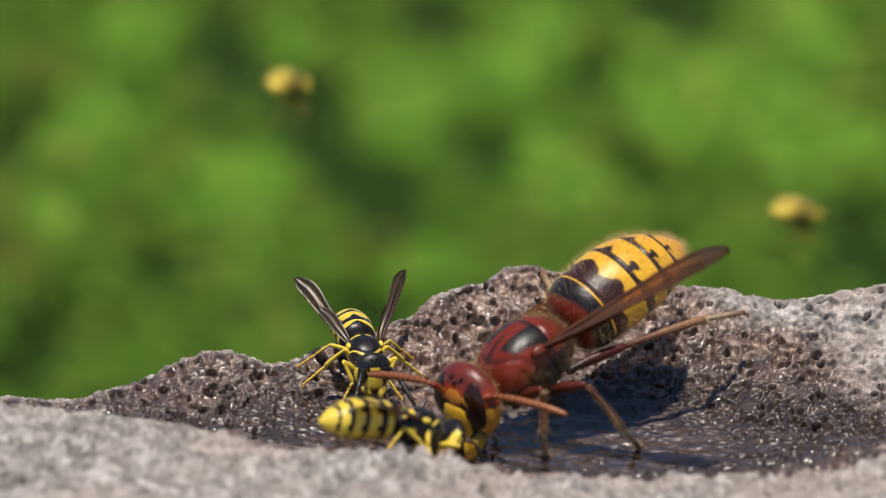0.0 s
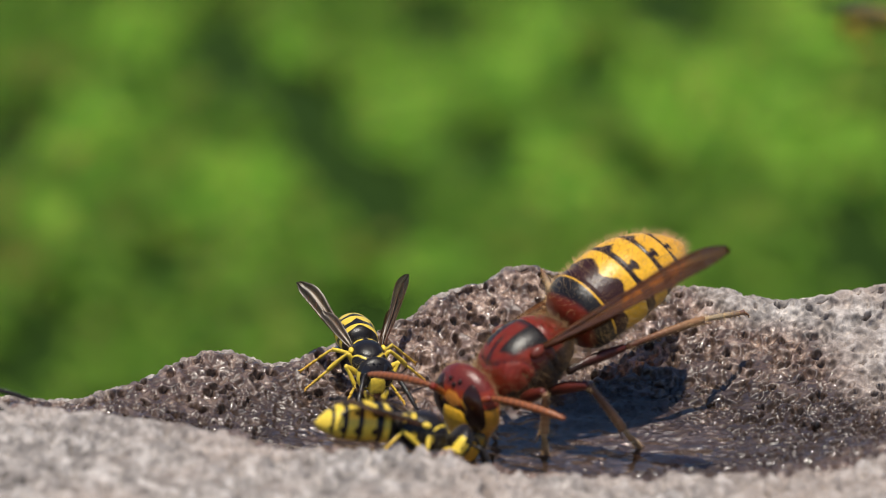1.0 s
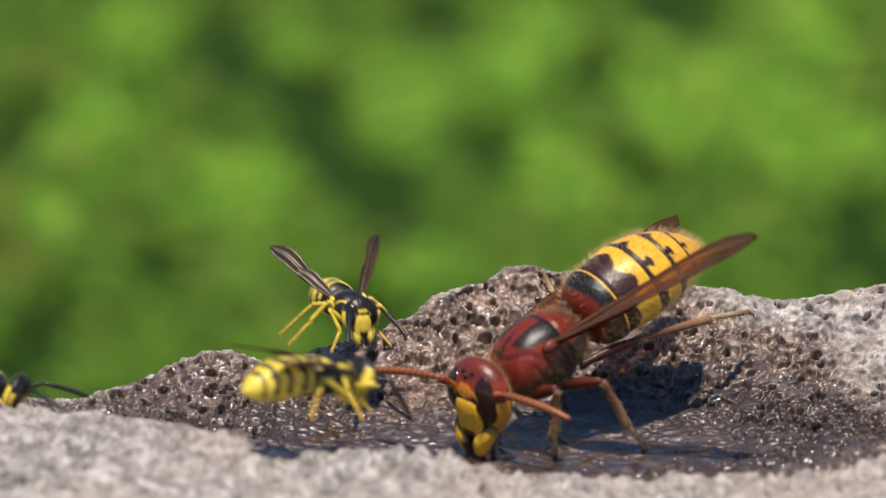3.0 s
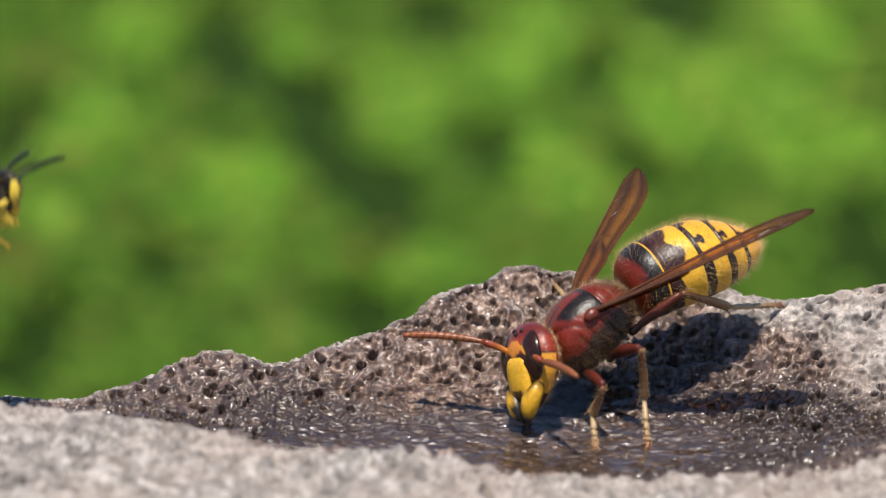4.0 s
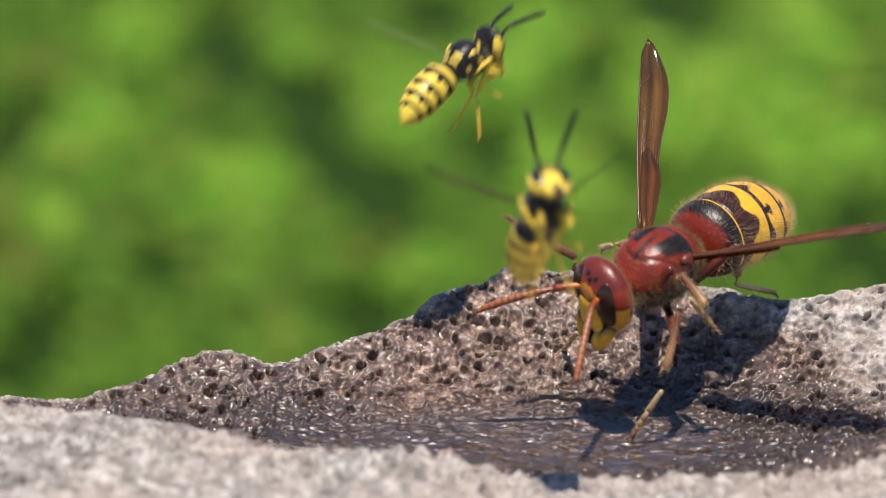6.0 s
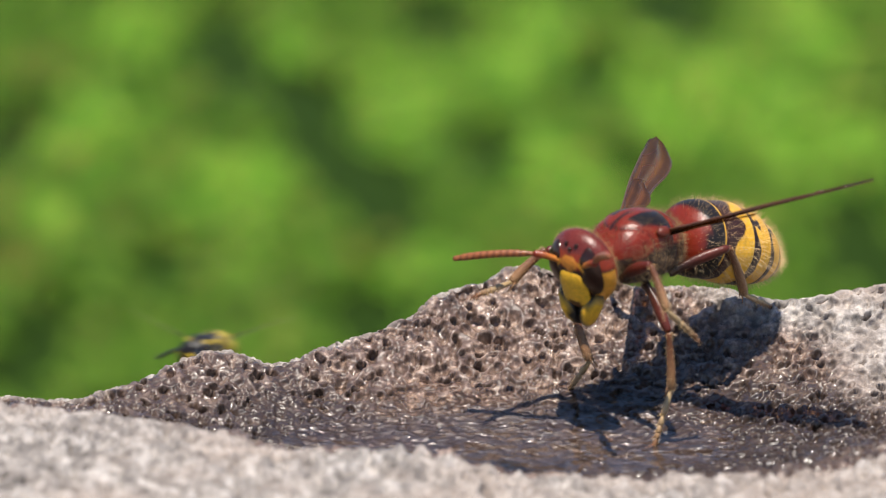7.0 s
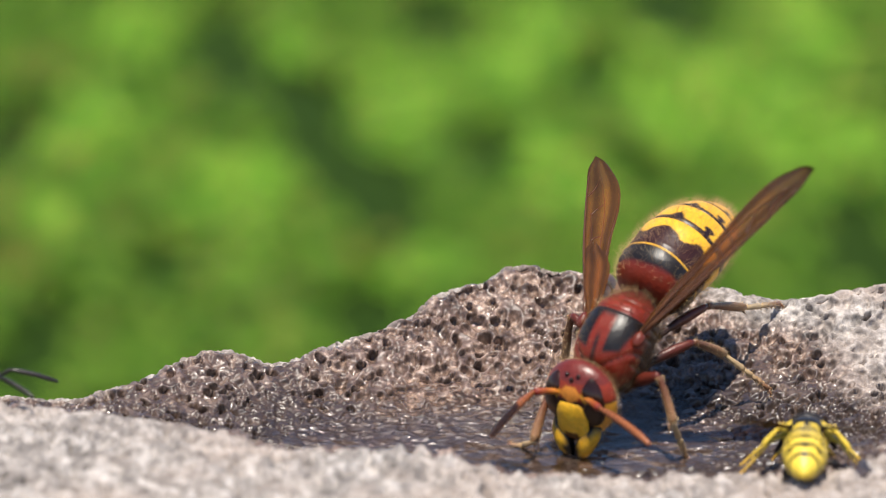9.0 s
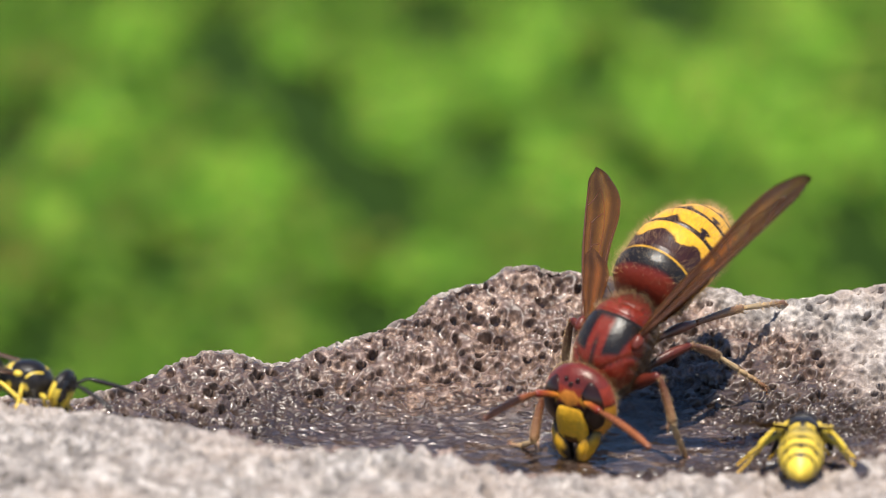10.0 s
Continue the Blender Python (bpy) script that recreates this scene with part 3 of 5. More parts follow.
def clypeus_mesh(s):
    def shape(x, y, z):
        w = 1.0 - 0.24 * ease(0.2, 1, z) - 0.10 * ease(0.5, 1, -z)
        k = (abs(y) ** 4.5 + abs(z) ** 4.5) ** (1 / 4.5)
        f = math.hypot(y, z) / k if k > 1e-6 else 1
        return x, y * w * f, z * f
    body = blob((0, 0, 0), (s * 0.46, s * 1.28, s * 1.5), 32, shape)
    return placed(body, at(s * 3.02, 0, -s * 1.12, 0, 8, 0))


def mandible_mesh(s, side):
    """Broad bowed jaw with blunt teeth at its tip."""
    pts = [(2.25, 1.6, -1.5), (2.6, 1.42, -2.05), (2.82, 1.0, -2.65), (2.85, 0.68, -3.2), (2.78, 0.42, -3.65), (2.7, 0.2, -3.95)]
    body = tube([(s * x, s * y * side, s * z) for x, y, z in pts], [s * r for r in (0.4, 0.58, 0.70, 0.66, 0.46, 0.12)], 16, 0.95)
    teeth = [tube([(s * 2.85, s * side * (0.6 - 0.1 * i), s * (-3.2 - 0.3 * i)), (s * 2.84, s * side * (0.2 - 0.06 * i), s * (-3.35 - 0.35 * i))], [s * 0.22, s * 0.05], 8) for i in range(2)]
    return join(body, *teeth)


def scape_mesh(s):
    m = tube([(0, 0, 0), (s * 0.25, 0, 0), (s * 1.2, 0, s * 0.05), (s * 2.1, 0, 0), (s * 2.3, 0, 0)], [s * r for r in (0.18, 0.24, 0.27, 0.32, 0.22)], 10)
    return m


def flagellum_mesh(s, long=6.6, stout=1.0):
    """Eleven rings, thickest in the middle, on a gentle downward bow."""
    pts, rad = [], []
    for k in range(12):
        for f, g in ((0.02, 0.93), (0.5, 1.0), (0.95, 0.96)):
            u = min((k + f) / 12, 1)
            pts.append((s * long * u, 0, -s * 0.9 * u * u))
            rad.append(s * stout * g * (0.20 + 0.12 * ease(0, 0.25, u) - 0.10 * ease(0.8, 1.0, u)))
    pts.append((s * long * 1.01, 0, -s * 0.92))
    rad.append(s * 0.08)
    return tube(pts, rad, 10)


def femur_mesh(s, long):
    u = (0, 0.06, 0.14, 0.2, 0.4, 0.65, 0.85, 0.95, 1.0)
    r = (0.36, 0.46, 0.40, 0.36, 0.50, 0.54, 0.42, 0.40, 0.26)
    return tube([(s * long * a, 0, s * 0.22 * math.sin(math.pi * a)) for a in u], [s * b for b in r], 12, 0.78)


def tibia_mesh(s, long):
    u = (0, 0.05, 0.12, 0.35, 0.65, 0.88, 0.97, 1.0)
    r = (0.22, 0.33, 0.29, 0.34, 0.41, 0.42, 0.37, 0.18)
    body = tube([(s * long * a, 0, s * 0.12 * math.sin(math.pi * a)) for a in u], [s * b for b in r], 12, 0.8)
    spurs = [tube([(s * long * 0.95, s * k * 0.22, -s * 0.2), (s * (long * 0.95 + 0.9), s * k * 0.36, -s * 0.42)], [s * 0.09, s * 0.02], 6) for k in (-1, 1)]
    return join(body, *spurs)


def tarsus_mesh(s, long):
    """Five joints, each flared at its end, and a pair of claws."""
    pieces, x = [], 0.0
    for k, f in enumerate((0.42, 0.16, 0.12, 0.09, 0.15)):
        a, b = x, x + f * long
        pieces.append(tube([(s * a, 0, 0), (s * (a + 0.15 * (b - a)), 0, 0), (s * (b - 0.15 * (b - a)), 0, 0), (s * b, 0, 0)], [s * r for r in (0.13, 0.19 - 0.008 * k, 0.27 - 0.012 * k, 0.14)], 9, 1.1))
        for q in (-1, 1):
            pieces.append(tube([(s * (b - 0.12), s * q * 0.15, -s * 0.1), (s * (b + 0.18), s * q * 0.3, -s * 0.24)], [s * 0.06, s * 0.015], 5))
        x = b
    for q in (-1, 1):
        pieces.append(tube([(s * x, s * q * 0.08, 0), (s * (x + 0.3), s * q * 0.3, -s * 0.05), (s * (x + 0.45), s * q * 0.42, -s * 0.3)], [s * 0.10, s * 0.08, s * 0.02], 6))
    return join(*pieces)


def wing_sheet(s, long, widths, pleat, lift=0.0):
    """A thin blade along x, its trailing edge to +y, lightly pleated along its folds."""
    ns, ntt = 48, 30
    verts, shade = [], []
    for i in range(ns):
        u = i / (ns - 1)
        w = curve_at(widths, u)[0]
        for j in range(ntt):
            v = j / (ntt - 1)
            z = pleat * math.sin(v * 12.5) * (1 - 0.6 * u) + lift * v * w + 0.35 * math.sin(2.4 * u) * v
            verts.append((s * long * u, s * (leading(u) + w * v), s * z))
            # Dark leading edge, streaks along the folds and a smoky tip.
            tone = (1.0 - 0.6 * math.exp(-((v / 0.12) ** 2))) * (0.68 + 0.32 * math.sin(v * 12.5 + 0.8)) * (1 - 0.25 * math.exp(-(((v - 0.97) / 0.06) ** 2)))
            smoke = ease(0.72, 0.86, u + 0.05 * math.sin(v * 6))
            shade.append(blend((tone, 0.86 * tone, 0.62 * tone), (0.62 * tone, 0.60 * tone, 0.56 * tone), smoke))
    n = len(verts)
    thick = s * 0.03
    verts2 = [(x, y, z - thick) for x, y, z in verts]
    f = grid_faces(ns, ntt)
    f2 = [tuple(n + i for i in reversed(q)) for q in f]
    rim = [(i, i + 1, n + i + 1, n + i) for i in range(ntt - 1)] + [((ns - 1) * ntt + i + 1, (ns - 1) * ntt + i, n + (ns - 1) * ntt + i, n + (ns - 1) * ntt + i + 1) for i in range(ntt - 1)]
    return (verts + verts2, f + f2 + rim), shade + shade


FORE_WIDTH = [(0, 0.7), (0.08, 1.15), (0.25, 1.75), (0.5, 2.35), (0.70, 2.85), (0.80, 2.8), (0.88, 2.35), (0.94, 1.6), (0.98, 0.8), (1.0, 0.2)]
HIND_WIDTH = [(0, 0.4), (0.2, 1.2), (0.5, 1.9), (0.75, 2.0), (0.9, 1.4), (1.0, 0.3)]


def leading(u):
    """The nearly straight front edge of a wing."""
    return -0.2 - 0.42 * ease(0, 0.5, u) + 0.55 * ease(0.86, 1.0, u) ** 2


def vein_mesh(s, long, widths, pleat):
    def on(u, v):
        w = curve_at(widths, u)[0]
        return (s * long * u, s * (leading(u) + w * v), s * (pleat * math.sin(v * 12.5) * (1 - 0.6 * u) + 0.35 * math.sin(2.4 * u) * v + 0.02))
    runs = [[(0.0, 0.02), (0.25, 0.01), (0.5, 0.01), (0.75, 0.01), (0.9, 0.06)], [(0.0, 0.2), (0.2, 0.2), (0.45, 0.28), (0.62, 0.16), (0.74, 0.03)], [(0.0, 0.5), (0.25, 0.55), (0.5, 0.62), (0.7, 0.55), (0.86, 0.42)],
            [(0.0, 0.8), (0.3, 0.88), (0.6, 0.95), (0.8, 0.96)], [(0.45, 0.28), (0.5, 0.62)], [(0.62, 0.18), (0.66, 0.4), (0.7, 0.55)], [(0.74, 0.05), (0.8, 0.3), (0.86, 0.42)]]
    out = []
    for k, run in enumerate(runs):
        pts = [on(*curve_at([(i, *p) for i, p in enumerate(run)], q * (len(run) - 1) / 10)) for q in range(11)]
        r = s * (0.14 if k == 0 else 0.085)
        out.append(tube(pts, [r * (1 - 0.6 * q / 10) for q in range(11)], 6))
    return join(*out)


def hair_mesh(mesh, count, length, seed, keep, thick=0.016, back=(-0.5, 0, 0)):
    """Many fine tapered bristles standing on a mesh where keep(point, normal) holds."""
    rng = random.Random(seed)
    verts, faces = mesh
    out_v, out_f = [], []
    quads = [f for f in faces if len(f) == 4]
    tries = 0
    middle = sum((Vector(v) for v in verts), Vector()) / len(verts)
    while len(out_f) < 3 * count and tries < 20 * count:
        tries += 1
        f = rng.choice(quads)
        a, b, c, d = [Vector(verts[i]) for i in f]
        n = (c - a).cross(d - b)
        if n.length < 1e-6 or rng.random() > n.length / 0.02:
            continue
        n.normalize()
        if n.dot(a - middle) < 0:
            n = -n
        p = a + (b - a) * rng.random() + (d - a) * rng.random()
        if not keep(p, n):
            continue
        d = (n + Vector(back) * rng.uniform(0.2, 1.0) + Vector((rng.gauss(0, 0.25), rng.gauss(0, 0.25), rng.gauss(0, 0.25)))).normalized()
        e1 = d.cross(Vector((0.3, 0.5, 0.8))).normalized() * thick
        e2 = d.cross(e1).normalized() * thick
        k = len(out_v)
        root = p - n * 0.03
        out_v += [root + e1, root - 0.5 * e1 + 0.87 * e2, root - 0.5 * e1 - 0.87 * e2, root + d * length * rng.uniform(0.5, 1.15)]
        out_f += [(k, k + 1, k + 3), (k + 1, k + 2, k + 3), (k + 2, k, k + 3)]
    return [tuple(v) for v in out_v], out_f


def vespid(name, s, wasp):
    """An insect in parts: thorax, head, gaster, two wings and six jointed legs, at rest in its own space."""
    shell, eye, wing = (SHELL_WASP, EYE_WASP, WING_WASP) if wasp else (SHELL, EYE, WING)
    body = new(name)
    body.empty_display_size = 0.002
    mesh = thorax_mesh(s)
    paint = wasp_thorax_colour if wasp else hornet_thorax_colour
    thorax = build("thorax", mesh, shell, body, colours=[paint(x / s, y / s, z / s) for x, y, z in mesh[0]])
    fluff = hair_mesh(mesh, 1500 if wasp else 4200, s * (0.8 if wasp else 0.78), 5, lambda p, n: p.z < 0.7 * s or not -1.9 * s < p.x < 2.9 * s, s * (0.012 if wasp else 0.010))
    build("hair", fluff, PILE if wasp else DOWN, thorax, smooth=False)
    if not wasp:
        build("hair", hair_mesh(mesh, 1500, s * 0.42, 15, lambda p, n: p.z > 0.5 * s, s * 0.008), DOWN, thorax, smooth=False)
    for side in (1, -1):
        t = blob((0, 0, 0), (s * 0.75, s * 0.42, s * 0.5), 10)
        build("tegula", placed(t, at(-s * 0.2, s * side * 2.76, s * 1.45, 30 * side, 0, 0)), shell, body, colours=[LEMON if wasp else blend(RED, BROWN, 0.5)] * len(t[0]))
    mesh, coords = gaster_mesh(s, 3.4 if wasp else 3.68, 12.6 if wasp else GASTER)
    paint = wasp_gaster_colour if wasp else hornet_gaster_colour
    gaster = build("gaster", mesh, shell, body, colours=[paint(u, a) for u, a in coords])
    gaster.matrix_basis = metres(at(*[s * v for v in WAIST]))
    fluff = hair_mesh(mesh, 400 if wasp else 3600, s * (0.45 if wasp else 0.85), 6, lambda p, n: p.x < -0.4 * s, s * (0.009 if wasp else 0.011), (-0.7, 0, 0))
    build("hair", fluff, FUZZ, gaster, smooth=False)
    sh = s * HEAD
    mesh = head_mesh(sh)
    paint = wasp_head_colour if wasp else hornet_head_colour
    tones = [paint(x / sh, y / sh, z / sh) for x, y, z in mesh[0]]
    mesh = long_face(mesh, sh)
    head = build("head", mesh, shell, body, colours=tones)
    head.matrix_basis = metres(at(*[s * v for v in NECK]))
    fluff = hair_mesh(mesh, 200 if wasp else 900, s * 0.5, 8, lambda p, n: p.x < 2.2 * s, s * 0.009, (0, 0, 0.3))
    build("hair", fluff, FUZZ, head, smooth=False)
    for side in (1, -1):
        build("eye", long_face(eye_mesh(sh, side), sh), eye, head, "glossy dark eye")
        m = mandible_mesh(sh, side)
        tips = [blend(LEMON if wasp else YELLOW, BLACK, max(ease(-3.45, -3.75, z / sh), ease(0.85, 0.5, abs(y / sh)), ease(-2.0, -1.75, z / sh))) for x, y, z in m[0]]
        build("mandible", long_face(m, sh), shell, head, "yellow jaw with dark teeth", colours=tips)
        m = scape_mesh(s)
        build("scape", m, shell, head, colours=[BLACK if wasp else blend(ORANGE, RED, ease(0.2, 1.8, x / s)) for x, y, z in m[0]])
        m = flagellum_mesh(s, 7.6 if wasp else 6.6, 1.25 if wasp else 1.0)
        build("flagellum", m, shell, head, colours=[BLACK if wasp else blend((0.30, 0.095, 0.032), (0.12, 0.03, 0.010), ease(0.12, 0.0, abs((x / s / 6.6 * 12 + 0.5) % 1 - 0.5))) for x, y, z in m[0]])
    m = clypeus_mesh(sh)
    edge = blend(BLACK, ORANGE, 0.2)
    build("clypeus", long_face(m, sh), shell, head, "bright yellow face plate", colours=[edge if z / sh < -1.95 and abs(y / sh) < 0.55 else (LEMON if wasp else YELLOW) for x, y, z in m[0]])
    for k in range(3):
        turn, z = ((0, 1.92), (0.24, 2.18), (-0.24, 2.18))[k]
        m = blob(head_surface(sh, turn, z, 0.05), (s * 0.2, s * 0.2, s * 0.2), 8)
        build("ocellus", m, eye, head)
    for side in (1, -1):
        m, shade = wing_sheet(s, 15.5 if wasp else 20.0, FORE_WIDTH, 0.19)
        fore = build("wing", m, wing, body, "folded smoky brown wing" if wasp else "amber brown translucent wing", colours=shade)
        fore["side"] = side
        build("vein", vein_mesh(s, 15.5 if wasp else 20.0, FORE_WIDTH, 0.19), VEIN, fore)
        m, shade = wing_sheet(s, 9.0, HIND_WIDTH, 0.06)
        hind = build("hindwing", m, wing, fore, colours=shade)
        hind.matrix_basis = metres(at(-s * 0.6, s * 0.25, -s * 0.25, 0, 1, 0))
    for pair in ("fore", "mid", "hind"):
        for side in (1, -1):
            a, b, c = LEGS[pair]
            for kind, m in (("femur", femur_mesh(s, a)), ("tibia", tibia_mesh(s, b)), ("tarsus", tarsus_mesh(s, c))):
                if wasp:
                    paint = {"femur": lambda u: blend(BLACK, LEMON, ease(0.25, 0.35, u)), "tibia": lambda u: LEMON, "tarsus": lambda u: blend(LEMON, ORANGE, 0.5 * u)}[kind]
                else:
                    paint = {"femur": lambda u: blend((0.035, 0.012, 0.007), (0.10, 0.016, 0.008), ease(0.2, 0.6, u)), "tibia": lambda u: blend((0.13, 0.042, 0.018), (0.27, 0.14, 0.065), ease(0.1, 0.8, u)), "tarsus": lambda u: blend((0.42, 0.29, 0.15), (0.16, 0.06, 0.025), ease(0.35, 1.0, u))}[kind]
                far = max(x for x, y, z in m[0])
                piece = build(kind, m, shell, body, colours=[paint(x / far) for x, y, z in m[0]])
                if kind != "femur":
                    build("hair", hair_mesh(m, 60 if wasp else 320, s * 0.34, 9, lambda p, n: True, s * 0.011, (0.8, 0, 0)), FUZZ, piece, smooth=False)
                piece["leg"] = pair
                piece["side"] = side
    return body


def limbs(body):
    """The parts of an insect by kind and side."""
    out = {}
    for o in body.children_recursive:
        kind = o.name.split(".")[0]
        if kind in ("scape", "flagellum"):
            out[kind, 1 if (kind, 1) not in out else -1] = o
        elif kind == "wing":
            out[kind, o["side"]] = o
        elif "leg" in o:
            out[o["leg"], o["side"], kind] = o
        elif kind in ("head", "gaster"):
            out[kind] = o
    return out


def wing_pose(s, side, spread, rise, twist):
    """A wing in body space: spread outward from straight back, rise above level, twist of its blade."""
    a, e = radians(spread), radians(rise)
    d = Vector((-math.cos(a) * math.cos(e), side * math.sin(a) * math.cos(e), math.sin(e)))
    back = Vector((-math.sin(a), -side * math.cos(a), 0))
    up = d.cross(back)
    m = Matrix((d, back, up)).transposed().to_4x4()
    m = m @ pose(0, 0, 0, side * twist, 0, 0)
    m.translation = Vector((HINGE[0], side * HINGE[1], HINGE[2])) * s
    return m


def leg_pose(s, pair, side, foot, ankle=None, pole=None):
    """Femur, tibia and tarsus in body space that reach a foot, with the knee raised towards pole."""
    a, b, c = [s * v for v in LEGS[pair]]
    hip = Vector((HIPS[pair][0], side * HIPS[pair][1], HIPS[pair][2])) * s
    foot = Vector(foot)
    pole = Vector(pole) if pole is not None else Vector((0.0, 0.9 * side, 1.2))
    if ankle is None:
        inward = hip - foot
        flat = Vector((inward.x, inward.y, 0))
        flat = flat.normalized() if flat.length > 1e-6 else Vector((1, 0, 0))
        ankle = foot + (flat * 0.72 + Vector((0, 0, 0.69))) * c
    ankle = Vector(ankle)
    line = ankle - hip
    reach = min(max(line.length, abs(a - b) * 1.02 + 1e-4), (a + b) * 0.999)
    along = line.normalized()
    ankle = hip + along * reach
    x = (a * a - b * b + reach * reach) / (2 * reach)
    h = math.sqrt(max(a * a - x * x, 0))
    out = pole - along * pole.dot(along)
    out = out.normalized() if out.length > 1e-6 else Vector((0, 0, 1))
    knee = hip + along * x + out * h
    toe = foot - ankle
    return aim(hip, knee - hip, out), aim(knee, ankle - knee, out), aim(ankle, toe if toe.length > 1e-6 else along, out)


def bent(root, yaw, pitch, roll=0):
    return at(*root, roll, pitch, yaw)


def feeler(s, side, yaw, pitch, bend_yaw, bend_pitch):
    """Scape and flagellum in head space; angles outward and downward, in degrees."""
    m = bent((s * SCAPE_ROOT[0], s * side * SCAPE_ROOT[1], s * SCAPE_ROOT[2]), side * yaw, pitch)
    tip = m @ Vector((s * SCAPE, 0, 0))
    return m, bent(tip, side * bend_yaw, bend_pitch)


REST_FEET = {"fore": (6.2, 3.6), "mid": (0.8, 7.6), "hind": (-8.2, 6.0)}


WIDE_FEET = {"fore": (6.6, 5.2), "mid": (-0.5, 10.4), "hind": (-6.6, 10.2)}


def settle(body, s, style, wings=(22, 12, 35), feet=REST_FEET, nod=18):
    """Gives an insect its standing or flying attitude."""
    p = limbs(body)
    for side in (1, -1):
        p["wing", side].matrix_basis = metres(wing_pose(s, side, *wings))
        scape, flag = feeler(s, side, 25, -45, 15, -15) if style == "fly" else feeler(s, side, 30, -45, 18, -8) if style == "reach" else feeler(s, side, 38, -15, 25, 30)
        p["scape", side].matrix_basis = metres(scape)
        p["flagellum", side].matrix_basis = metres(flag)
        for pair in HIPS:
            if style == "fly":
                foot = {"fore": (6.0, 2.4, -6.0), "mid": (2.2, 3.6, -8.6), "hind": (-5.0, 3.4, -12.5)}[pair]
                pole = (0.9, 0.4 * side, 0.3)
            else:
                foot = (*feet[pair], -5.6)
                pole = None
            f = (foot[0] * s, foot[1] * side * s, foot[2] * s)
            for kind, m in zip(("femur", "tibia", "tarsus"), leg_pose(s, pair, side, f, pole=pole)):
                p[pair, side, kind].matrix_basis = metres(m)
    p["head"].matrix_basis = metres(bent([s * v for v in NECK], 0, nod))
    p["gaster"].matrix_basis = metres(bent([s * v for v in WAIST], 0, -4))

# ---- the place ----
ground()
ground_cover()
stone()
pool()
root_fibres()

HORNET, WASP = 1.1, 0.55
hornet = vespid("hornet", HORNET, False)
tagged(hornet, "large red-brown and yellow hornet drinking at the wet hollow", "hornet")
settle(hornet, HORNET, "stand")
wasp = vespid("wasp", WASP, True)
tagged(wasp, "black and yellow wasp drinking with raised smoky wings", "wasp", "wasps round the hollow")
settle(wasp, WASP, "stand", (30, 26, 55), WIDE_FEET, -8)


def another(label, style, wings, m, feet=REST_FEET, nod=18):
    w = copy_thing(wasp, m)
    tagged(w, label)
    settle(w, WASP, style, wings, feet, nod)
    return w


near_wasp = another("black and yellow wasp crouched at the water beside the hornet", "stand", (9, 8, 8), Matrix())
walker = another("black and yellow wasp walking up the stone rim", "reach", (9, 5, 5), Matrix())
visitor = another("black and yellow wasp that lands on the rim and flies off", "fly", (10, 10, 40), Matrix())
passer = another("black and yellow wasp flying with dangling legs", "fly", (75, 25, 0), Matrix())
newcomer = another("black and yellow wasp settling at the water with its back turned", "stand", (30, 12, 10), Matrix(), WIDE_FEET)
left_comer = another("black and yellow wasp creeping over the stone rim", "reach", (9, 5, 5), Matrix())
far_flier = another("black and yellow wasp darting above the plants", "fly", (80, 20, 0), Matrix())
far_guest = another("black and yellow wasp hovering behind the stone", "fly", (80, 20, 0), Matrix())
for flier, film in ((passer, WING_BLUR), (far_flier, WING_BLUR), (far_guest, WING_BLUR), (visitor, WING_HALF)):
    for o in flier.children_recursive:
        if o.name.split(".")[0] in ("wing", "hindwing", "vein"):
            o.material_slots[0].link = "OBJECT"
            o.material_slots[0].material = film


# ---- what moves ----
# Seconds, then millimetres and degrees.
HORNET_PATH = [(0, 7.04, 0.78, 8.64, -3.15, 26.2, 212.37), (1, 7.02, 0.33, 8.76, -3.71, 27.43, 211.53), (2.5, 7.12, -0.14, 8.81, -4.51, 27.97, 210.01), (2.7, 7.12, -0.14, 8.81, -4.51, 27.97, 210.01), (3.8, 13.03, 8.16, 9.92, 7.25, 32.86, 209.59), (4, 12.88, 8.82, 9.23, 7.83, 34.65, 207.45), (4.5, 12.72, 9.26, 8.5, 9.02, 35.9, 209.77), (5, 12.29, 9.28, 8.09, 8.8, 38.52, 212.5), (5.5, 12.21, 9, 7.96, 8.98, 38.8, 213.44), (5.6, 15.54, 7.58, 9.58, -2.1, 37.38, 214.71), (5.7, 19.74, 7.35, 11.53, -10.72, 21.43, 225.59), (6.8, 17.25, 7.09, 17.95, -1.45, -4.98, 221.63), (7, 17.35, 7.16, 17.4, -1.35, -1.93, 221.42), (7.5, 17.13, 6.18, 13.11, 7.69, 18.19, 227.4), (7.7, 18.04, 5.89, 11.07, 3.95, 41.28, 225.94), (8.2, 16.11, 2.92, 10.24, -9.46, 49.91, 222.45), (8.5, 15.63, 2.19, 10.03, -11.15, 49.41, 223.75), (9, 15.3, 1.54, 9.94, -10.67, 49.2, 224.09), (10, 15.13, 0.75, 9.86, -9.54, 49.13, 225.65)]
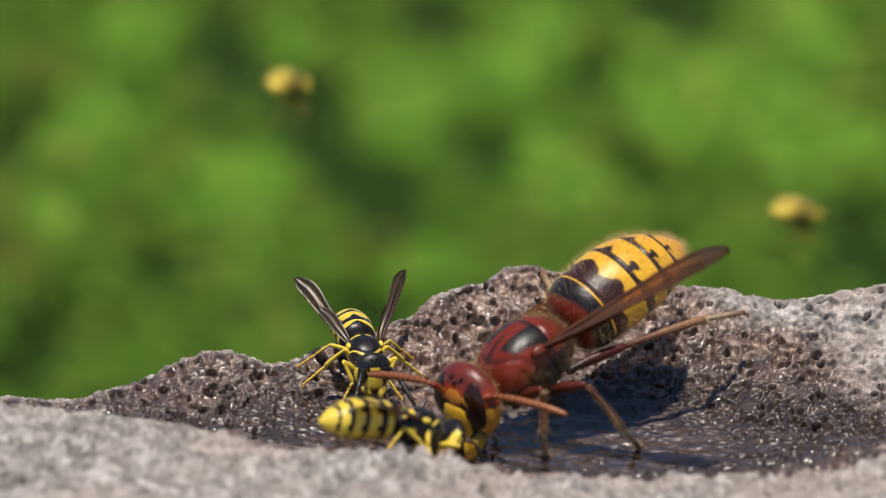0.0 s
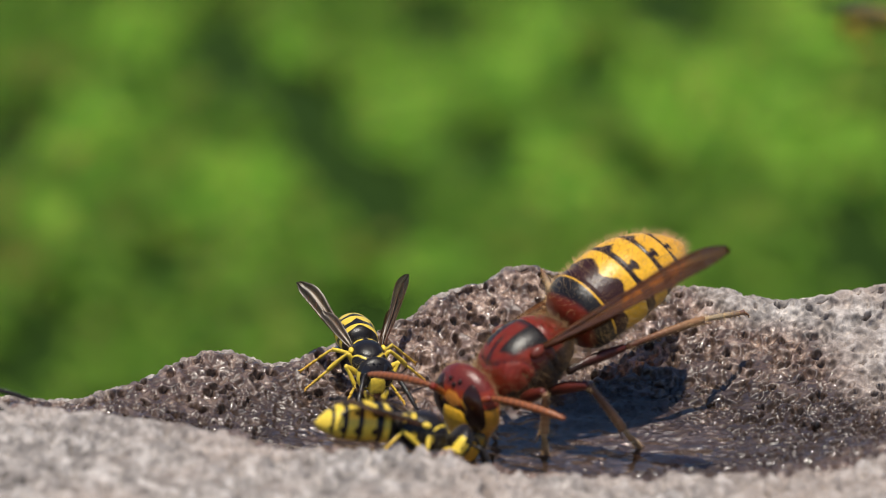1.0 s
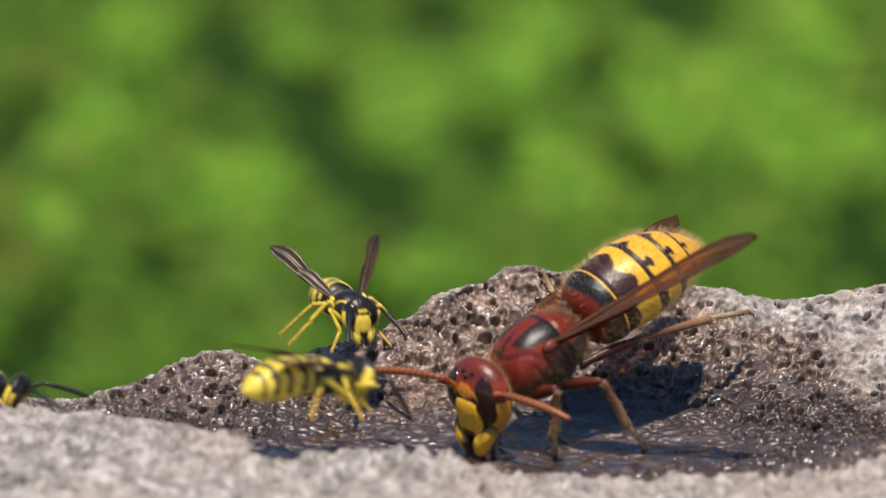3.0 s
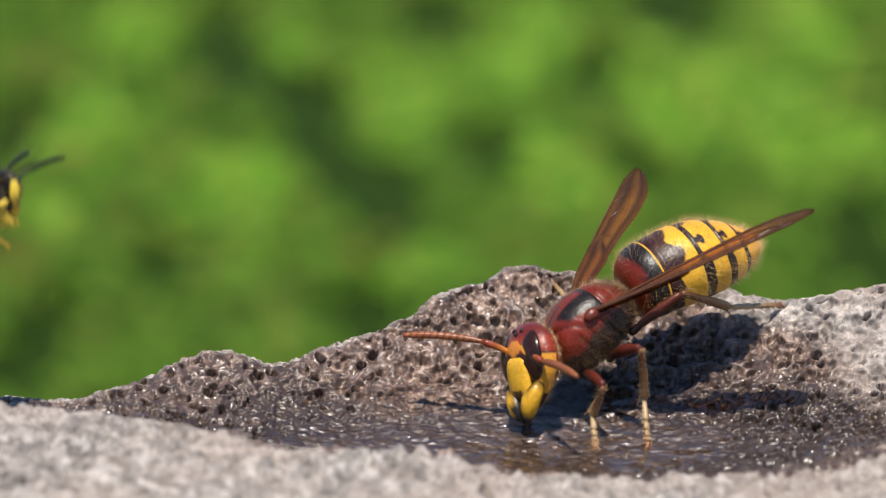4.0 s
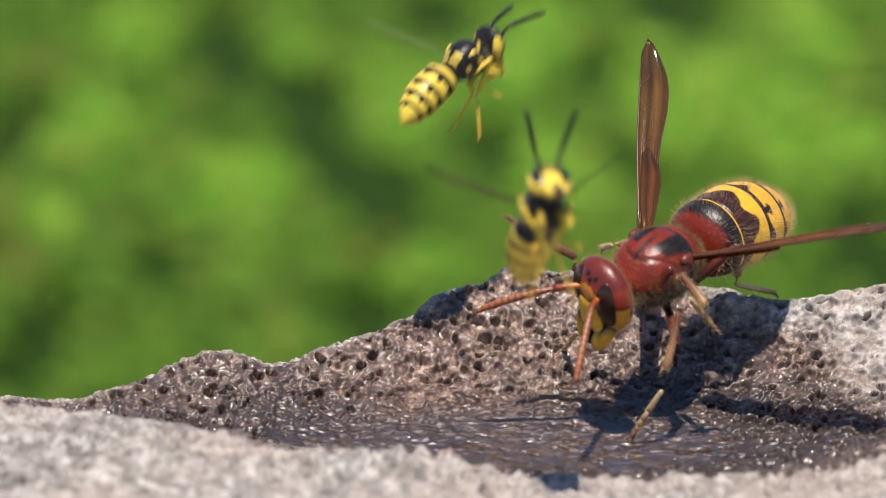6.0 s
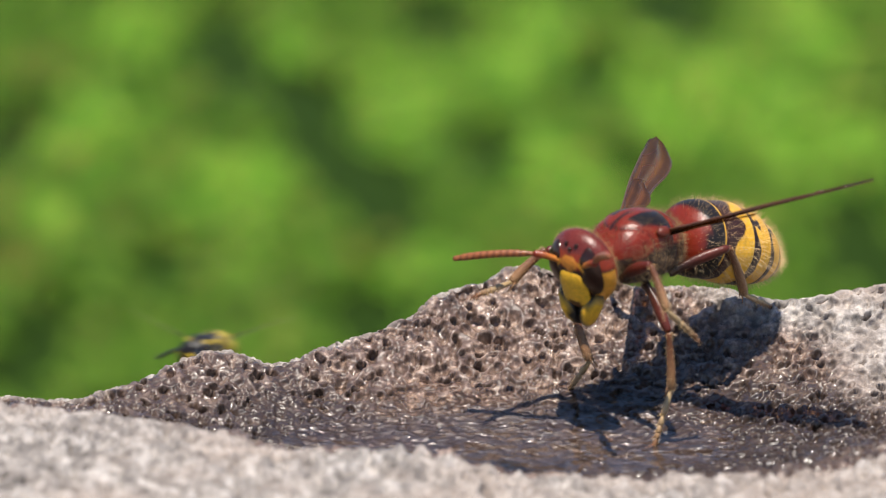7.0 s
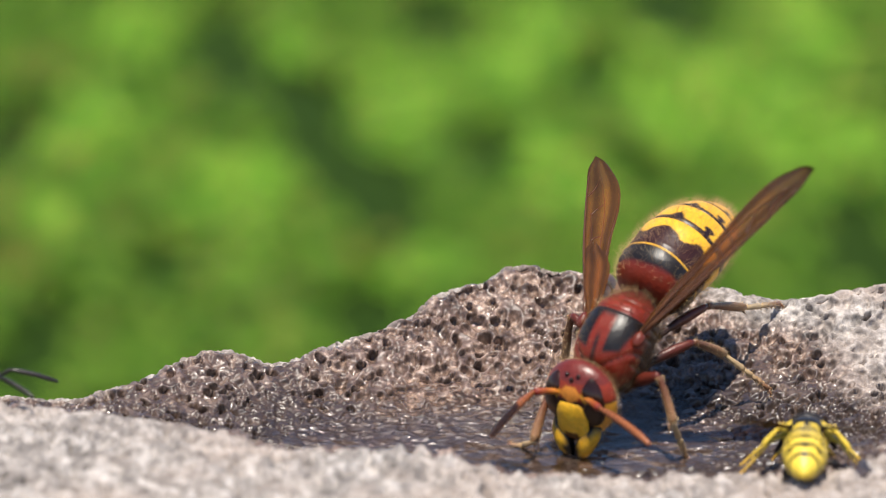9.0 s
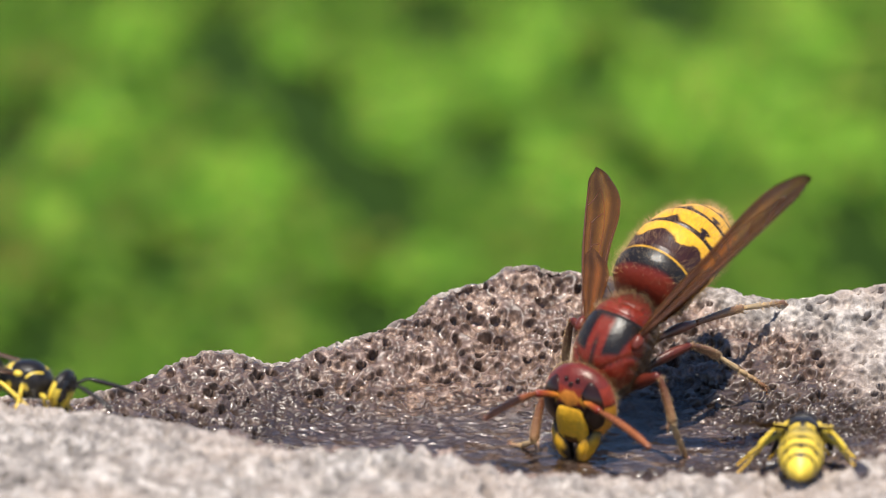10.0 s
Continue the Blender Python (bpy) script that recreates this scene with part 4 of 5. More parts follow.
HORNET_HEAD = [(0, 12.31, -15.06, -7.64), (1, 11.44, -15.31, -8.2), (2.5, 11.26, -15.46, -8.39), (2.7, 11.26, -15.46, -8.39), (3.8, 7.6, -38.69, 6.83), (4, 14.13, -41.66, 5.17), (4.5, 13.22, -41.88, 3.77), (5, 10.33, -41.85, 2.26), (5.5, 8.9, -41.62, 2.26), (5.6, -1.17, -42.31, 4.2), (5.7, -17.01, -12.7, 1.3), (6.8, 9.26, 24.87, -2.23), (7, 4.9, 17.23, -2.01), (7.5, -4.79, -23.97, 2.81), (7.7, -2.77, -39.27, 4.77), (8.2, 8.07, -39.72, -0.32), (8.5, 6.15, -39.24, -1.52), (9, 6.22, -39.53, -1.55), (10, 5.76, -39.14, -1.86)]
HORNET_GASTER = [(0, 2.12, 1.72), (1, 2.79, 0.7), (2.5, 3.31, 0.12), (2.7, 3.31, 0.12), (3.8, -0.39, -16.37), (4, 1.18, -17.45), (4.5, 0.95, -18.29), (5, 1.5, -19.18), (5.5, 1.3, -19.28), (5.6, 6.15, -7.06), (5.7, 4.4, 0.05), (6.8, 0.52, -8.83), (7, -0.23, -12.36), (7.5, 2.44, -13.73), (7.7, 5.7, -25.79), (8.2, 3.91, -27.33), (8.5, 1.77, -25.17), (9, 2.57, -25.04), (10, 3.95, -25.52)]
HORNET_WING_LEFT = [(0, 56.37, 22.26), (1, 55.03, 21.67), (2.5, 52.46, 21.16), (2.7, 52.46, 21.16), (3.8, 26.89, -6.11), (4, 36.67, -3.37), (4.5, 42.02, -2.17), (5, 43.37, -0.83), (5.5, 44.92, -0.55), (5.6, 46.52, 5), (5.7, 79.51, 28.17), (6.8, 80.82, 23.26), (7, 79.72, 22.18), (7.5, 73.4, 16.12), (7.7, 51.02, 19.08), (8.2, 36.05, 17.73), (8.5, 34.53, 20.26), (9, 36.97, 21.83), (10, 40.91, 24.2)]
HORNET_WING_RIGHT = [(0, 9, -16), (1, 9, -16), (2.5, 9, -16), (2.7, 9, -16), (3.8, 36.95, 6.4), (4, 39.14, -0.52), (4.5, 38.75, -5.2), (5, 37.11, -8.33), (5.5, 37.33, -8.92), (5.6, 42.91, 14.96), (5.7, 41.54, 31.02), (6.8, 37.84, 7.81), (7, 36.76, 7.5), (7.5, 27.5, 9.75), (7.7, 37.22, -3.71), (8.2, 36.4, -15.53), (8.5, 34.15, -17.17), (9, 34.76, -18.96), (10, 34.07, -21.18)]
HORNET_FEELER_LEFT = [(0, 120.44, -14.75, 101.9, -6.66), (2.5, 120.44, -14.75, 101.9, -6.66), (4.5, 91.93, 39.77, 75.16, 10.47), (5.5, 86.92, 18.23, 79.1, 9.3), (5.6, 64.04, 33.04, 75.54, 6.15), (5.7, 32.59, 10.38, 38.23, 27.99), (6.8, 85.54, -43.41, 57.2, -46.17), (7.5, 62.98, 48.9, 59.87, 22.54), (7.7, 97.12, 53.56, 108.21, 47.12), (8.2, 61.41, 13.21, 66.48, 3.42), (9, 65.09, -0.33, 65.73, -5.81), (10, 65.97, -2.16, 65.16, -6.22)]
HORNET_FEELER_RIGHT = [(0, -7.6, -45.4, 84.36, 1.42), (2.5, -7.6, -45.4, 84.36, 1.42), (4.5, 33.18, -17.76, 32.83, -19.47), (5.5, 34.81, -14.54, 33.01, -8.77), (5.6, 38.83, -9.86, 36.44, -8.62), (5.7, 27.31, 12.02, 22.09, 12.09), (6.8, 53.11, -28.87, 57.32, -23.35), (7.5, 33.11, 40.98, 26.14, 70.99), (7.7, 5.95, 66.99, -87.57, 53.26), (8.2, 37.45, 0.76, 69.47, 42.53), (9, 34.36, -12.92, -1.81, -1.51), (10, 29.19, -20.32, 3.84, -15.07)]
FOOT_FORE_LEFT = [(0, 9.2, -1.16, -0.39, 8.78, -4.16, 3.09), (1, 9.2, -1.16, -0.39, 8.78, -4.16, 3.09), (2.5, 9.2, -1.16, -0.39, 8.78, -4.16, 3.09), (2.7, 9.2, -1.16, -0.39, 8.78, -4.16, 3.09), (3.8, 13.65, 1.03, -0.32, 13.17, -0.7, 3.94), (4, 13.67, 0.51, -0.32, 13.45, 4.39, 2.17), (4.5, 13.72, -0.81, -0.32, 13.46, 2.97, 2.32), (5, 13.68, -1.13, -0.35, 13.44, 2.58, 2.4), (5.5, 13.64, -1.35, -0.31, 13.43, 2.37, 2.41), (5.6, 15.78, 1.16, -0.37, 16.47, 4.44, 2.81), (5.7, 24.06, 1.23, 7.28, 21.82, -1.36, 10.39), (6.8, 22.35, -0.26, 12.65, 19.87, 3.51, 13.64), (7, 22.41, -0.1, 10.52, 19.5, -1.89, 13.63), (7.5, 20.24, -0.79, 4.47, 19.91, 2.57, 7.63), (7.7, 22.89, -3.13, 0.28, 22.04, 1.16, 1.75), (8.2, 21.5, -2.02, 0.1, 20.1, -4, 4), (8.5, 21.5, -2.02, 0.1, 20.1, -4, 4), (9, 21.5, -2.02, 0.1, 20.1, -4, 4), (10, 21.47, -2.02, 0.11, 20.02, -4.06, 3.99)]
FOOT_MID_LEFT = [(0, 17.95, 1.06, -0.35, 15.85, -3.04, 3.03), (1, 17.95, 1.06, -0.35, 15.85, -3.04, 3.03), (2.5, 17.95, 1.06, -0.35, 15.85, -3.04, 3.03), (2.7, 17.95, 1.06, -0.35, 15.85, -3.04, 3.03), (3.8, 18.31, 0.49, -0.3, 18.11, 4.76, 3.5), (4, 18.31, 0.5, -0.3, 18.09, 4.76, 3.5), (4.5, 18.31, 0.5, -0.3, 18.06, 4.77, 3.5), (5, 18.31, 0.5, -0.3, 18.03, 4.77, 3.5), (5.5, 18.31, 0.5, -0.29, 18, 4.77, 3.5), (5.6, 18.4, 0.5, -0.35, 18.69, -1.53, 4.99), (5.7, 18.82, 0.75, -0.23, 20.97, -0.93, 4.8), (6.8, 18.61, 0.77, -0.2, 20.2, 2.37, 5.06), (7, 18.67, 0.77, -0.17, 20.34, 2.37, 5.06), (7.5, 18.84, 1.02, -0.18, 20.71, 2.53, 5.01), (7.7, 31.11, 8.45, 2.62, 27.08, 6.3, 7.79), (8.2, 31.02, 7.59, 2.36, 25.86, 6.65, 7.15), (8.5, 31.04, 7.84, 2.3, 25.73, 7.04, 6.98), (9, 31, 7.86, 2.35, 25.46, 7.23, 6.85), (10, 30.73, 8.1, 2.56, 24.9, 7.24, 6.7)]
FOOT_HIND_LEFT = [(0, 29.78, 16.34, 8.49, 23.6, 6, 10.6), (1, 29.66, 16, 8.58, 23.6, 6, 10.6), (2.5, 29.48, 15.48, 8.72, 23.6, 6, 10.6), (2.7, 29.48, 15.48, 8.72, 23.6, 6, 10.6), (3.8, 32.08, 20.21, 7.8, 26.43, 14.22, 9.25), (4, 32.06, 20.23, 7.81, 26.43, 14.24, 9.3), (4.5, 32.01, 20.5, 7.79, 26.45, 14.47, 9.4), (5, 31.86, 20.43, 7.85, 26.43, 14.32, 9.6), (5.5, 31.81, 20.49, 7.89, 26.43, 14.36, 9.75), (5.6, 31.7, 20.75, 7.86, 26.69, 14.38, 9.88), (5.7, 31.58, 20.8, 7.91, 26.93, 14.2, 10.07), (6.8, 31.58, 20.53, 7.7, 27.91, 13.67, 10.76), (7, 30.95, 20.51, 7.55, 27.74, 13.47, 10.74), (7.5, 29.39, 20.21, 7.26, 27.31, 12.88, 10.71), (7.7, 31.3, 20.53, 7.71, 27.88, 13.12, 9.56), (8.2, 31.49, 20.44, 7.79, 27.83, 13.13, 9.56), (8.5, 31.68, 20.54, 7.8, 27.81, 13.32, 9.5), (9, 31.86, 20.43, 7.89, 27.76, 13.33, 9.5), (10, 32.37, 20.5, 7.99, 27.68, 13.72, 9.39)]
FOOT_FORE_RIGHT = [(0, 3.33, 1.07, -0.33, 3.87, -2.57, 2.46), (1, 3.33, 1.07, -0.33, 3.87, -2.57, 2.46), (2.5, 3.33, 1.07, -0.33, 3.87, -2.57, 2.46), (2.7, 3.33, 1.07, -0.33, 3.87, -2.57, 2.46), (3.8, 7.29, 8.76, 0.89, 7.69, 5.45, 4.09), (4, 7.26, 8.72, 0.81, 7.68, 5.43, 4.03), (4.5, 7.18, 8.42, 0.67, 7.62, 5.19, 3.95), (5, 7.08, 7.91, 0.57, 7.57, 4.77, 3.92), (5.5, 7, 7.61, 0.43, 7.52, 4.53, 3.84), (5.6, 7.81, 4.17, 12.92, 10.25, 8.05, 12.35), (5.7, 5.09, 3.19, 19.9, 7.13, 6.71, 17.72), (6.8, 2.17, 1.85, 14.51, 5.84, 4.66, 14.62), (7, 2.76, 2.01, 13.79, 6.1, 5.16, 14.22), (7.5, 7.51, 14.53, 3.58, 8.6, 11.22, 6.6), (7.7, 10.39, 8.6, 0.66, 11.01, 5.53, 4.06), (8.2, 5.83, 1.89, -0.36, 8.02, -1.7, 1.54), (8.5, 5.83, 1.89, -0.36, 8.02, -1.7, 1.54), (9, 5.83, 1.89, -0.36, 8.02, -1.7, 1.54), (10, 5.83, 1.89, -0.36, 8.02, -1.7, 1.54)]
FOOT_MID_RIGHT = [(0, 3.98, 12.03, 2.03, 4.92, 7.3, 5.11), (1, 3.98, 12.03, 2.03, 4.92, 7.3, 5.11), (2.5, 3.98, 12.03, 2.03, 4.92, 7.3, 5.11), (2.7, 3.98, 12.03, 2.03, 4.92, 7.3, 5.11), (3.8, 7.7, 15.39, 3.71, 8.59, 10.65, 6.78), (4, 7.69, 15.18, 3.7, 8.58, 10.44, 6.78), (4.5, 7.69, 15.13, 3.55, 8.58, 10.39, 6.63), (5, 7.67, 14.89, 3.45, 8.57, 10.16, 6.54), (5.5, 7.67, 14.84, 3.3, 8.57, 10.11, 6.4), (5.6, 9.29, 15.33, 3.75, 10.4, 10.93, 7.23), (5.7, 11.65, 15.56, 3.64, 12.75, 11.56, 7.58), (6.8, 11.79, 12.14, 1.96, 13.4, 8.3, 5.87), (7, 11.65, 12.13, 1.97, 13.33, 8.3, 5.87), (7.5, 11.3, 12.11, 2.01, 13.15, 8.31, 5.87), (7.7, 10.05, 14.73, 3.35, 11.15, 10.03, 6.42), (8.2, 10.28, 14.16, 2.97, 11.13, 9.16, 5.61), (8.5, 10.28, 14.16, 2.97, 11.13, 9.16, 5.61), (9, 10.28, 14.16, 2.97, 11.13, 9.16, 5.61), (10, 10.28, 14.16, 2.97, 11.13, 9.16, 5.61)]
FOOT_HIND_RIGHT = [(0, 9.78, 24.0, 9.4, 10.6, 18.5, 9.2), (1, 9.78, 24.0, 9.4, 10.6, 18.5, 9.2), (2.5, 9.78, 24.0, 9.4, 10.6, 18.5, 9.2), (2.7, 9.78, 24.0, 9.4, 10.6, 18.5, 9.2), (3.8, 11.5, 23.0, 8.0, 13.0, 19.5, 7.2), (4, 11.5, 23.0, 8.0, 13.0, 19.5, 7.2), (4.5, 11.5, 23.0, 8.0, 13.0, 19.5, 7.2), (5, 11.5, 23.0, 8.0, 13.0, 19.5, 7.2), (5.5, 11.5, 23.0, 8.0, 13.0, 19.5, 7.2), (5.6, 12.89, 27.92, 8.71, 14, 20.09, 11.42), (5.7, 15.07, 27.92, 8.99, 15.99, 20.07, 11.71), (6.8, 15.61, 27.74, 8.47, 16.26, 20.05, 11.71), (7, 15.46, 27.74, 8.47, 16.1, 20.06, 11.71), (7.5, 15.07, 27.76, 8.47, 15.73, 20.08, 11.7), (7.7, 15.07, 27.8, 8.45, 15.65, 20.01, 11.41), (8.2, 15.07, 27.67, 8.5, 15.45, 19.62, 10.73), (8.5, 15.07, 27.67, 8.5, 15.45, 19.62, 10.73), (9, 15.07, 27.67, 8.5, 15.45, 19.62, 10.73), (10, 15.08, 27.48, 8.55, 15.44, 19.43, 10.78)]
DRINKER_FAR = [(0, -7.15, 9.76, 6.23, 0, 11.6, -76), (0.6, -6.94, 9.76, 5.85, 0, 11.54, -76.04), (1.2, -6.88, 9.76, 5.8, 0, 11.51, -76.28), (2, -6.3, 9.77, 5.58, 0, 11.45, -76.61), (2.7, -6.3, 9.77, 5.58, 0, 11.45, -76.61), (3, -8.62, 10.72, 10.38, 0, -1.86, -70.52), (3.3, -27.97, 31.45, 19.84, 0, -5.63, 71.88), (3.6, -63.5, 68.03, 21.08, 0, -22.74, -124.25), (10, -63.5, 68.03, 21.08, 0, -22.74, -124.25)]
DRINKER_NEAR = [(0, -2.2, -11.67, 6.38, 0, 18.35, 27.22), (0.5, -1.85, -11.11, 5.98, 0, 16.15, 17.42), (1.2, -1.65, -10.62, 5.64, 0, 14.79, 9.57), (1.8, -1.27, -10.89, 5.76, 0, 16.6, 13.99), (2.7, -1.24, -10.97, 5.79, 0, 17.02, 15.35), (2.9, -4.27, -13, 8.34, 0, 15.94, 32.61), (3.2, -26.37, -23.25, 24.62, 0, -6.07, 57.96), (3.5, -48.42, -33.48, 39.87, 0, 2.31, 64.88), (10, -48.42, -33.48, 39.87, 0, 2.31, 64.88)]
WALKER = [(0, -48.82, -7.01, 8.35, 0, 1.75, -14.86), (0.9, -45.9, -6.99, 8.37, 0, 2.07, -15.21), (1.2, -41.78, -6.96, 8.3, 0, 3.21, -15.69), (1.5, -38.38, -6.94, 8.29, 0, 4.62, -16.03), (2.1, -36.19, -6.93, 8.17, 0, 5.2, -16.23), (2.5, -35.71, -6.93, 8, 0, 5.63, -16.22), (2.7, -35.95, -6.93, 8.1, 0, 5.64, -16.2), (3.1, -42.97, -6.97, 8.84, 0, 1.56, -15.59), (3.4, -52.7, -7.05, 8.22, 0, -0.2, -14.24), (10, -52.7, -7.05, 8.22, 0, -0.2, -14.24)]
VISITOR = [(0, -53.33, 2.3, 56.02, 0, -12.72, 80.05), (3.6, -41.28, 3.15, 48.64, 0, -13.64, 49.61), (3.8, -31.69, 1.27, 42.37, 0, -8.91, 45.84), (3.95, -37.72, -1.13, 29.74, 0, -9.89, 55.52), (4, -39.92, -3.18, 24.26, 0, -4.55, 55.98), (4.1, -39.36, -0.09, 17.04, 0, -22.39, -32.4), (4.3, -34.77, -3.41, 14.6, 0, -19.17, -45.42), (4.5, -35.12, -3.53, 13.18, 0, -17.73, -42.44), (4.65, -34.03, -4.88, 11.07, 0, -11.92, -34.19), (4.8, -31.58, -4.77, 9.74, 0, -10.5, -18.92), (5.1, -30.95, -4.67, 9.6, 0, -10.99, -20.59), (5.3, -30.22, -4.73, 9.4, 0, -9.42, -19.56), (5.4, -28.11, -6.72, 10.67, 0, 18.58, 28.06), (5.5, -18.63, -4.6, 14.22, 0, 21.15, 26.38), (5.6, -6.71, -2.8, 12.61, 0, -10.95, 47.76), (5.7, 3.12, -5.45, 3.42, 0, -12.7, -42.7), (5.8, 5.42, -13.47, 7.97, 0, -25.74, -46.78), (5.95, 8.18, -21.49, 21.97, 0, -44.89, -66.99), (6.1, 6.04, -25.32, 38.76, 0, -45.63, -83.68), (6.25, 2.73, -25.11, 54.19, 0, -41.38, -88.31), (10, 2.73, -25.11, 54.19, 0, -41.38, -88.31)]
PASSER = [(0, -55.15, 2.89, 48.68, 0, -12.98, 55.95), (5.2, -51.32, 3.59, 41.68, 0, -14.09, 40.19), (5.4, -40.93, 1.79, 38.41, 0, -16.32, 36.79), (5.5, -29.59, 1.17, 35.76, 0, -23.45, 13.66), (5.6, -17.23, -0.77, 32.72, 0, -28.77, 13.19), (5.7, -11.37, -2.7, 30, 0, -27.6, 11.87), (5.85, -4.41, 0.14, 27.93, 0, -14.45, 29.86), (6.1, 4.12, 27.4, 38.68, 0, -30.05, 51.19), (6.4, 4.06, 27.22, 54.89, 0, -26.02, 53.49), (10, 4.06, 27.22, 54.89, 0, -26.02, 53.49)]
NEWCOMER = [(0, 48.04, -15.83, 8.99, 0, -1.68, 83.83), (8.3, 48.7, -13.84, 13.3, 0, -2.68, 91.44), (8.5, 41.96, -13.85, 10.34, 0, -2.12, 89.01), (8.6, 37.65, -14.84, 9.17, 0, -1.78, 86.97), (8.7, 33.67, -15.82, 9.17, 0, -2.77, 83.02), (8.9, 31.05, -11.8, 5.54, 0, 5.24, 82.27), (9.5, 30.48, -11.8, 5.61, 0, 4.83, 82.4), (10, 30.48, -11.8, 5.51, 0, 4.85, 82.4)]
LEFT_COMER = [(0, -61.49, -5.88, 13.93, 0, -0.82, -33.45), (7.3, -52.08, -3.81, 15.36, 0, -0.82, -34.64), (7.5, -44.03, -5.26, 13.6, 0, -1.27, -26.82), (7.7, -45.64, -6.73, 10.85, 0, -1.6, -19.33), (8.2, -42.11, -6.82, 9.64, 0, 0.04, -17.77), (8.8, -42.71, -6.75, 9.69, 0, -0.72, -18.89), (9.2, -41.76, -6.8, 9.6, 0, -0.52, -18.19), (9.5, -40.49, -6.76, 9.55, 0, 0.14, -18.84), (9.8, -37.26, -6.78, 9.11, 0, 1.1, -18.48), (10, -35.8, -6.77, 9.06, 0, 1.89, -18.7)]
FAR_FLIER = [(0, -20.8, 157.17, 0.5, 0, 12.1, 78.06), (0.1, -1.11, 157.28, -15.03, 0, 14.41, 70.89), (0.2, 27.39, 172.97, -36.3, 0, 8.81, -51.26), (0.6, 32.11, 173.16, -58.03, 0, -8.53, -56.11), (0.9, 90.91, 172.67, 14.08, 0, -0.12, -136.1), (1, 59.1, 167.26, 7.74, 0, -13.21, -143.01), (1.1, 8.72, 162.41, 2.99, 0, -15.85, -139.43), (1.2, -41.62, 153.11, -19.51, 0, -7.02, -125.65), (1.35, -89.55, 152.91, -34.49, 0, -2.56, -130.81), (2.2, -79.9, 112.93, -2, 0, -20.08, -125.94), (2.4, -40.96, 95.14, -2.47, 0, -30.8, -177.56), (2.5, -28.44, 89.71, -4.18, 0, -25.77, 175.25), (2.6, -16.41, 109.61, -23.81, 0, -21.99, 173.72), (3.4, -18.24, 140.06, -71.92, 0, -0.36, -179.11), (10, -18.24, 140.06, -71.92, 0, -0.36, -179.11)]
FAR_GUEST = [(0, 47.2, 138.17, -12.8, 0, 15.35, 66.82), (0.1, 69.61, 138.11, -15.84, 0, 14.61, 60.72), (0.6, 81.66, 137.42, -22.3, 0, 17.35, 44.48), (6.6, 75.09, 103.49, -20.42, 0, -15.7, -70.25), (6.9, -2.21, 42.82, -2.98, 0, -4.99, -132.74), (7, -25.03, 48.68, -5.08, 0, -11.94, -102.32), (7.1, -37.11, 33.77, 0.54, 0, -10.62, -86.01), (7.2, -46.77, 27.97, 3.45, 0, -10.66, -128.24), (7.35, 83.27, 121.67, -13.31, 0, -9.77, -153.96), (7.45, 61.74, 121.76, -13.82, 0, -11.76, -152.23), (7.5, 44.37, 122.29, -14.77, 0, 1.77, -143.41), (7.6, 14.82, 109.57, -8.37, 0, 13.74, 6.54), (7.7, -6.89, 69.85, 4.37, 0, 3.08, 2.23), (7.9, -17.1, 82.53, -6.43, 0, -16.28, -43.11), (8, -27.71, 142.55, -25.91, 0, -7.45, -138.1), (8.15, -72.49, 143.19, -28.87, 0, -10.49, -122.6), (8.3, -74.73, 132.46, -5.88, 0, -5.63, -39.88), (8.5, -3, 63.6, -3, 0, -19.45, -97.42), (8.6, -17.04, 127.27, -7.8, 0, 16.47, 47.6), (8.7, -56.67, 143.31, -0.17, 0, -15.91, -116.59), (8.8, -78.41, 143.23, 6.45, 0, -13.12, -120.66), (10, -78.41, 143.23, 6.45, 0, -13.12, -120.66)]

def read(table, t):
    """A table's columns at t, in a straight line between its rows."""
    a = np.array(table)
    return [float(np.interp(t, a[:, 0], a[:, c])) for c in range(1, a.shape[1])]


def padded(rows):
    """Rows from the clip's start to its end."""
    if rows[0][0] > 0:
        rows = [(0.0, rows[0][1])] + rows
    if rows[-1][0] < 10:
        rows = rows + [(10.0, rows[-1][1])]
    return rows


